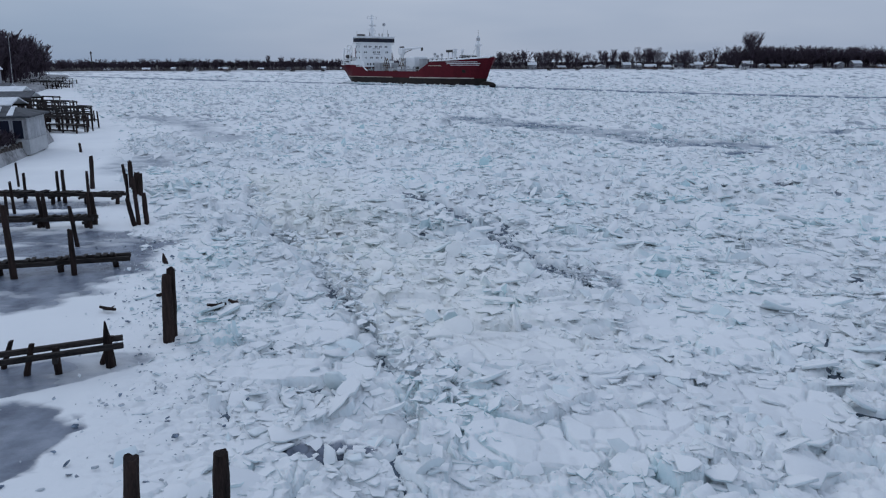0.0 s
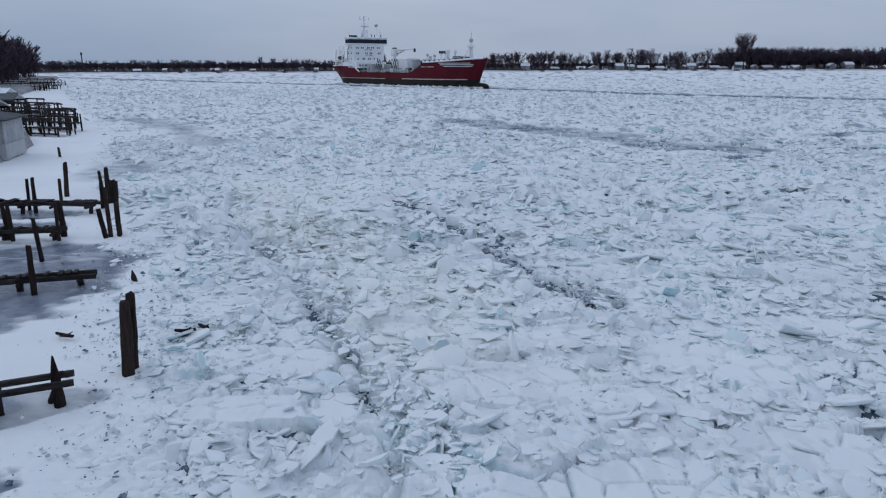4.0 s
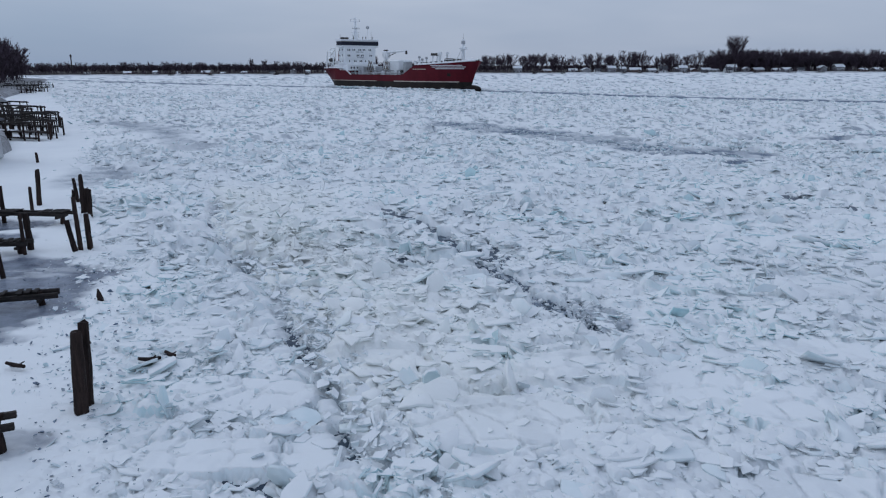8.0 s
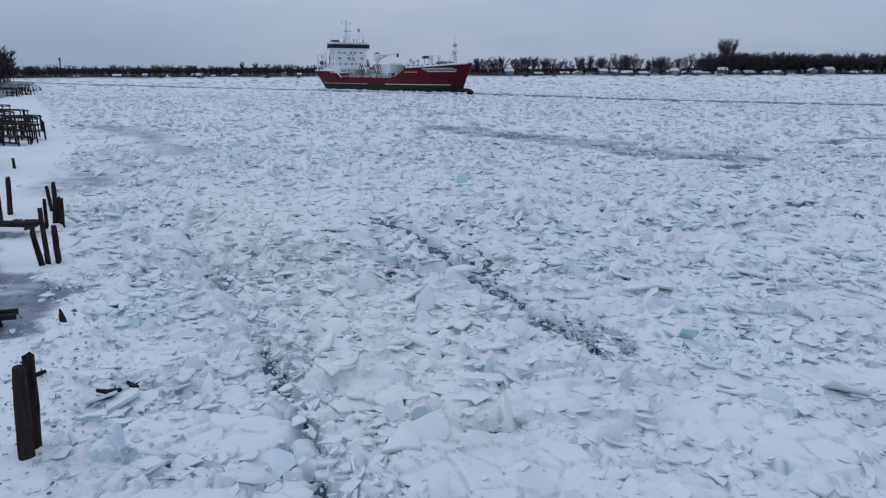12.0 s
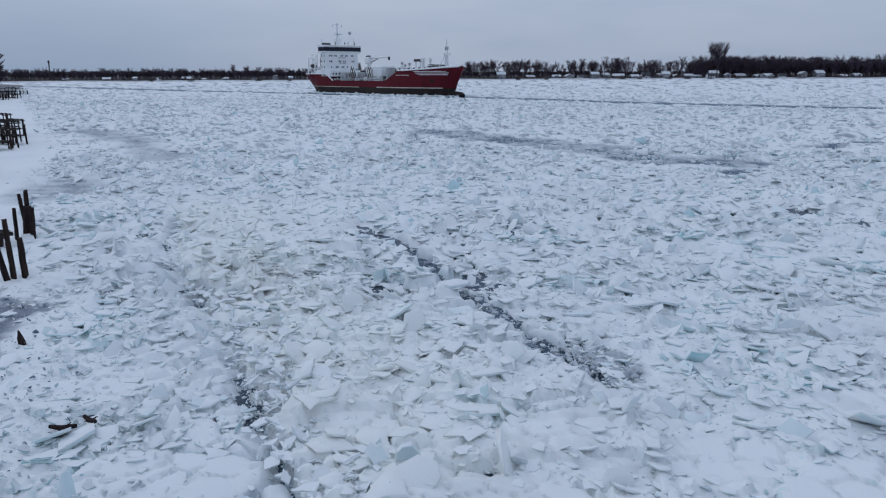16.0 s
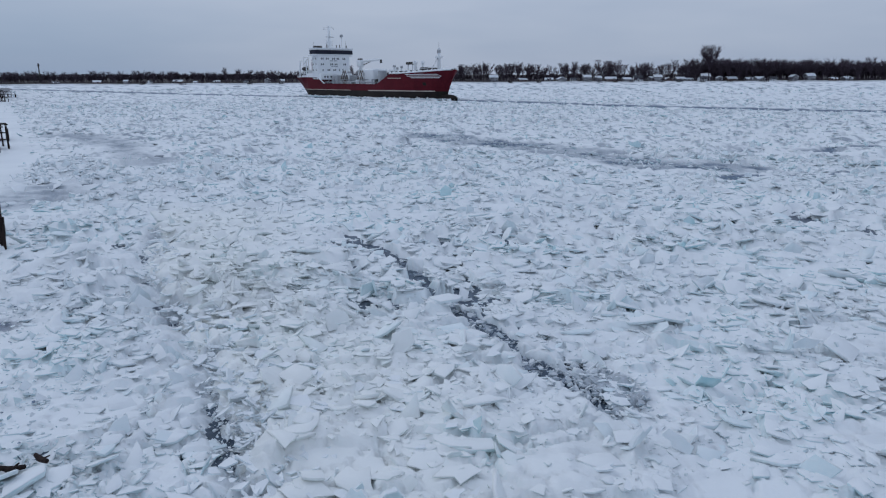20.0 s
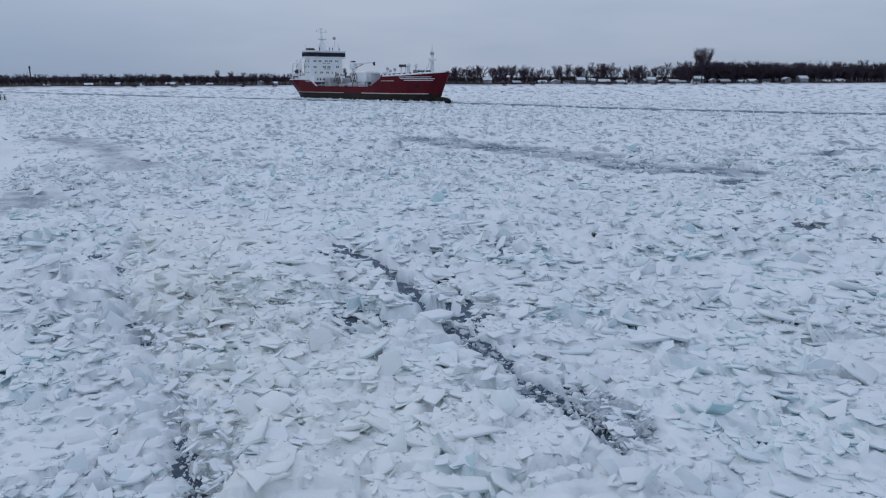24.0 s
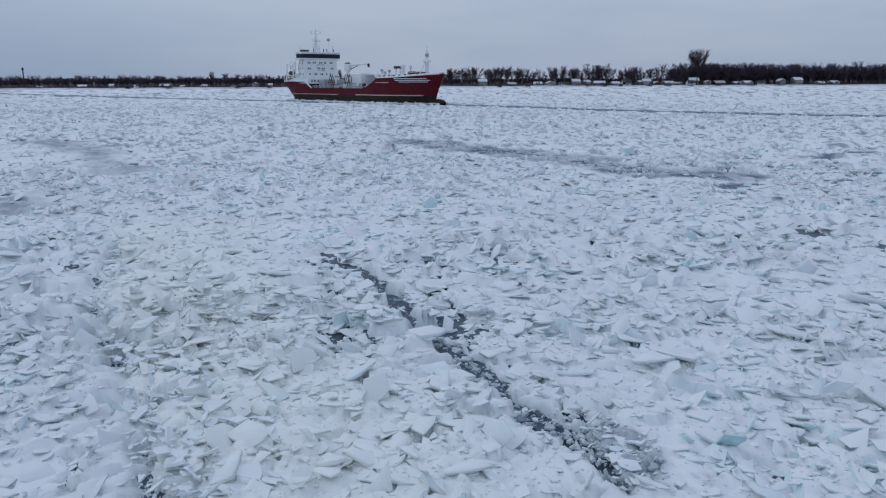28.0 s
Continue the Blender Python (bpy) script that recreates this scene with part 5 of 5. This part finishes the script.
def make_boathouse():
    """A low boathouse: hipped roof with snow streaks, a row of windows to the river side, vertical boards on the end."""
    w, d, h, rise, o = 9.5, 6.5, 2.7, 1.0, 0.5
    b = thing("boathouse", "low white boathouse with a dark hipped roof streaked with snow", "boathouse")
    part("foundation", box((-w / 2 - 0.06, -d / 2 - 0.06, -0.9), (w / 2 + 0.06, d / 2 + 0.06, 0.55), 0.02), M_GREY, b, "grey block foundation")
    part("wall", box((-w / 2, -d / 2, 0.55), (w / 2, d / 2, h)), M_SIDING, b)
    e = [(-w / 2 - o, -d / 2 - o), (w / 2 + o, -d / 2 - o), (w / 2 + o, d / 2 + o), (-w / 2 - o, d / 2 + o)]
    v = [(x, y, h) for x, y in e] + [(x, y, h + 0.16) for x, y in e] + [(-w / 2 + 2.6, 0, h + rise), (w / 2 - 2.6, 0, h + rise)]
    raw("roof", v, [(3, 2, 1, 0), (0, 1, 5, 4), (1, 2, 6, 5), (2, 3, 7, 6), (3, 0, 4, 7), (4, 5, 9, 8), (5, 6, 9), (6, 7, 8, 9), (7, 4, 8)], M_SHINGLE, b, "dark shingled hipped roof")
    for i in range(7):
        u = -4.0 + 1.2 * i
        v = [(u, -3.55, h + 0.20), (u + 0.55, -3.55, h + 0.20), (u + 0.1, -0.6, h + 0.87), (u - 0.25, -0.6, h + 0.87)]
        v += [(x, y, z + 0.07) for x, y, z in v]
        raw("snow_streak", v, [(0, 1, 2, 3), (7, 6, 5, 4), (0, 4, 5, 1), (1, 5, 6, 2), (2, 6, 7, 3), (3, 7, 4, 0)], M_SNOWROOF, b)
    for i in range(22):
        y = -3.05 + 6.1 * i / 21
        part("siding_board", box((w / 2 - 0.01, y - 0.105, 0.6), (w / 2 + 0.07, y + 0.105, h - 0.02), 0.008), M_BOARD, b, "white board")
    for i in range(8):
        x = -4.0 + 1.14 * i
        win = part("window", box((x - 0.5, -d / 2 - 0.05, 0.62), (x + 0.5, -d / 2 + 0.02, 2.5)), M_BOARD, b)
        part("pane", box((x - 0.4, -d / 2 - 0.08, 0.70), (x + 0.4, -d / 2 - 0.045, 2.42)), M_BRIDGE, win)
    b.matrix_world = pose(-45.7, 66.9, 1.0, 0, 0, 15)


make_boathouse()
t = thing("seawall", "dark timber seawall along the bank below the boathouse", "seawall", kind="structure")
for i in range(26):
    k = i / 26
    x, y = -37.5 - 4.7 * k, 51.3 + 18.3 * k
    o = part("sheet", box((-0.12, -0.3, -0.3), (0.12, 0.3, 1.3 + 0.12 * math.sin(i * 2.1)), 0.02), M_SCRUB, t)
    o.location = (x, y, 0)
    o.rotation_euler = (0, 0, radians(17))


def shed(x, y, w, d, h, turn, label, seed):
    """An open boat shelter: a low gabled roof on posts, with a lift frame below."""
    rng = random.Random(seed)
    t = thing("boat_shelter", label, "boat shelter", "boat shelters along the near bank", at=(x, y, 0), turn=turn)
    for s in (1, -1):
        v = [(-w / 2, s * d / 2, h), (w / 2, s * d / 2, h), (w / 2, 0, h + 0.9), (-w / 2, 0, h + 0.9)]
        v += [(a, b, c + 0.18) for a, b, c in v]
        raw("roof", v, [(0, 1, 2, 3), (7, 6, 5, 4), (0, 4, 5, 1), (1, 5, 6, 2), (2, 6, 7, 3), (3, 7, 4, 0)], M_SNOWROOF if s > 0 or seed % 2 else M_SHINGLE, t)
        part("eave_beam", box((-w / 2, s * d / 2 - 0.12, h - 0.3), (w / 2, s * d / 2 + 0.12, h)), M_BEAM, t)
        for i in range(4):
            u = -w / 2 + w * i / 3
            part("post", rod((u, s * d / 2, -0.3), (u, s * d / 2, h), 0.16, None, 7), M_PILE, t)
    part("deck", box((-w / 2, -d / 2 - 1.0, 0.7), (w / 2, -d / 2, 0.9)), M_BEAM, t)


def long_pier(a, b, z, seed, label):
    rng = random.Random(seed)
    a, b = Vector((*a, 0)), Vector((*b, 0))
    d = b - a
    t = thing("pier", label, "pier", "timber piers along the near bank", at=(a.x, a.y, 0), turn=math.degrees(math.atan2(d.y, d.x)))
    l = d.length
    part("deck", box((0, -0.8, z - 0.13), (l, 0.8, z)), M_BEAM, t)
    n = int(l / 2.2)
    for i in range(n + 1):
        for s in (-1, 1):
            part("post", rod((l * i / n, s * 0.85, -0.3), (l * i / n + rng.uniform(-.1, .1), s * 0.85, z + rng.choice([0.1, 0.2, 0.5, 1.1])), 0.12, 0.10, 7), M_PILE, t)
    for s in (-1, 1):
        part("rail", box((l * 0.1, s * 0.85 - 0.06, z + 0.9), (l * 0.95, s * 0.85 + 0.06, z + 1.05)), M_BEAM, t)
    part("lower_beam", box((0, -0.95, 0.25), (l, -0.8, 0.45)), M_BEAM, t)
    part("snow_cover", box((l * 0.05, -0.5, z + 0.002), (l * rng.uniform(0.5, 0.9), 0.55, z + 0.07), 0.03), M_SNOWROOF, t, "thin snow left on the deck")
    for i in range(int(l * 0.45)):
        u, v = rng.uniform(0.05, 1.0) * l, rng.uniform(-2.6, 2.6)
        h = rng.choice([0.7, 0.9, 1.3, 1.7, 2.1])
        part("post", rod((u, v, -0.3), (u + rng.uniform(-.2, .2), v + rng.uniform(-.1, .1), h), rng.uniform(0.09, 0.17), 0.1, 7), M_PILE, t)
    for i in range(3):
        u, w = l * (0.25 + 0.25 * i) + rng.uniform(-1, 1), rng.uniform(1.2, 2.6)
        top = z + rng.uniform(0.7, 1.5)
        lift = part("boat_lift", box((u - w, 1.2, top), (u + w, 1.36, top + 0.16)), M_BEAM, t, "dark boat lift frame")
        part("lift_beam", box((u - w, 2.5, top), (u + w, 2.66, top + 0.16)), M_BEAM, lift)
        for a in (-1, 1):
            part("lift_arm", box((u + a * w - 0.08, 1.1, top - 0.14), (u + a * w + 0.08, 2.8, top - 0.002)), M_BEAM, lift)
            for b in (1.28, 2.58):
                part("lift_leg", rod((u + a * w, b, -0.3), (u + a * w * 0.96, b, top - 0.02), 0.1, 0.08, 6), M_PILE, lift)


long_pier((-62.0, 94.5), (-46.8, 88.8), 1.1, 1, "dark timber pier with railings and posts")
long_pier((-68.0, 107.0), (-48.5, 95.5), 1.2, 2, "dark timber pier with railings and posts")
long_pier((-74.0, 119.0), (-54.5, 107.0), 1.2, 3, "dark timber pier with railings and posts")
long_pier((-82.0, 133.0), (-66.5, 125.0), 1.3, 4, "dark timber pier with railings and posts")
long_pier((-160.0, 264.0), (-134.8, 254.0), 1.4, 5, "far dark timber pier with posts")
long_pier((-174.0, 296.0), (-138.0, 268.0), 1.4, 6, "far dark timber pier with posts")
long_pier((-200.0, 335.0), (-160.0, 316.0), 1.5, 7, "far dark timber pier with posts")
shed(-66.5, 99.5, 11, 6, 3.0, 10, "open boat shelter with a snowy roof on dark posts", 1)
shed(-77.1, 122.1, 12, 6, 3.0, 12, "open boat shelter with a snowy roof on dark posts", 2)
shed(-92.4, 144.6, 14, 7, 3.2, 14, "open boat shelter with a snowy roof on dark posts", 3)
shed(-109.5, 169.1, 14, 7, 3.2, 14, "open boat shelter with a snowy roof on dark posts", 4)
places = []
for k in range(300):
    u = rng.random()
    x, y = -136 - 110 * u, 212 + 245 * u
    places.append((x - rng.random() ** 2 * 40, y - 6 + rng.random() * 12, 1.5, rng.uniform(13, 20) if k < 150 else rng.uniform(5, 11)))
woods("dense dark bare trees on the near bank", 6, places, 0.016, (9, 5, 4), (0.34, 0.46))
places = [(-78 - 60 * rng.random(), 70 + 52 * rng.random(), 1.5, rng.uniform(2.0, 4.0)) for k in range(60)]
woods("brown bushes behind the boathouse", 8, places, 0.02)
places = [(-37.2 - 4.2 * u - 3.0 * rng.random(), 46 + 19 * u, 0.5 + 0.5 * rng.random(), rng.uniform(0.8, 1.9)) for u in rng.random(260)]
woods("dark brown brush on the bank below the boathouse", 9, places, 0.03, (6, 3, 2), (0.4, 0.6))
flag = thing("flagpole", "thin white flagpole on the near bank", "flagpole", at=(-108, 180, 1.5))
part("pole", rod((0, 0, 0), (0.8, 0, 15), 0.08, 0.04, 6), M_GREY, flag)
house_src = house("house", 12, 9, 5.6, 2.6, M_SIDING, M_SNOWROOF, "grey two-storey house on the near bank", "houses on the near bank", 9, 2)
house_src.matrix_world = pose(-124.5, 189, 1.8, 0, 0, 60)

# ---------------- single slabs close to the camera's line ----------------
rng = np.random.default_rng(99)
shapes = []
for k in range(28):
    v, f = slab_shape(rng, int(rng.integers(7, 11)))
    me = bpy.data.meshes.new("ice_slab")
    me.from_pydata([tuple(p) for p in v], [], f)
    me.materials.append(M_ICE)
    shapes.append(me)
x, y, size, slant, head, spin, thick = slab_places(rng, 620, 9, 27, 36, (0.2, 0.65))
z = ice_field(x, y)[0]
for i in range(min(len(x), 300)):
    ob = new("ice_slab", shapes[i % 28])
    m = Matrix(slab_matrix(spin[i], slant[i] * 0.9, head[i], size[i], thick[i])).to_4x4()
    m.translation = (x[i], y[i], z[i] + 0.15 * thick[i] + 0.2 * size[i] * math.sin(min(slant[i], 1.2)))
    ob.parent = ground
    ob.matrix_world = m
# blocks that stand on edge
for k, (u, v, w, h, t_, turn, lean) in enumerate([(0.1, 17.5, 0.45, 0.55, 0.12, 20, 14), (-0.45, 17.3, 0.4, 0.5, 0.1, -35, -20), (12.4, 25.2, 0.35, 0.75, 0.1, 70, 8), (13.1, 25.5, 0.5, 0.5, 0.1, 10, -12),
                                                  (5.8, 19.5, 0.4, 0.45, 0.12, 40, 18), (6.8, 19.6, 0.4, 0.45, 0.12, -10, -16), (27.8, 89.4, 1.0, 0.9, 0.9, 20, 8), (28.9, 89.9, 0.8, 0.6, 0.5, 70, 20), (23.1, 105.8, 0.9, 0.8, 0.4, 60, 15)]):
    sv, sf = slab_shape(rng, 7)
    ob = raw("ice_block", sv, sf, M_ICE)
    ob.parent = ground
    ob.matrix_world = pose(u, v, float(ice_field(np.array([u]), np.array([v]))[0][0]) + h * 0.55, 90 + lean, 0, turn) @ Matrix.Diagonal((w, h, t_, 1))
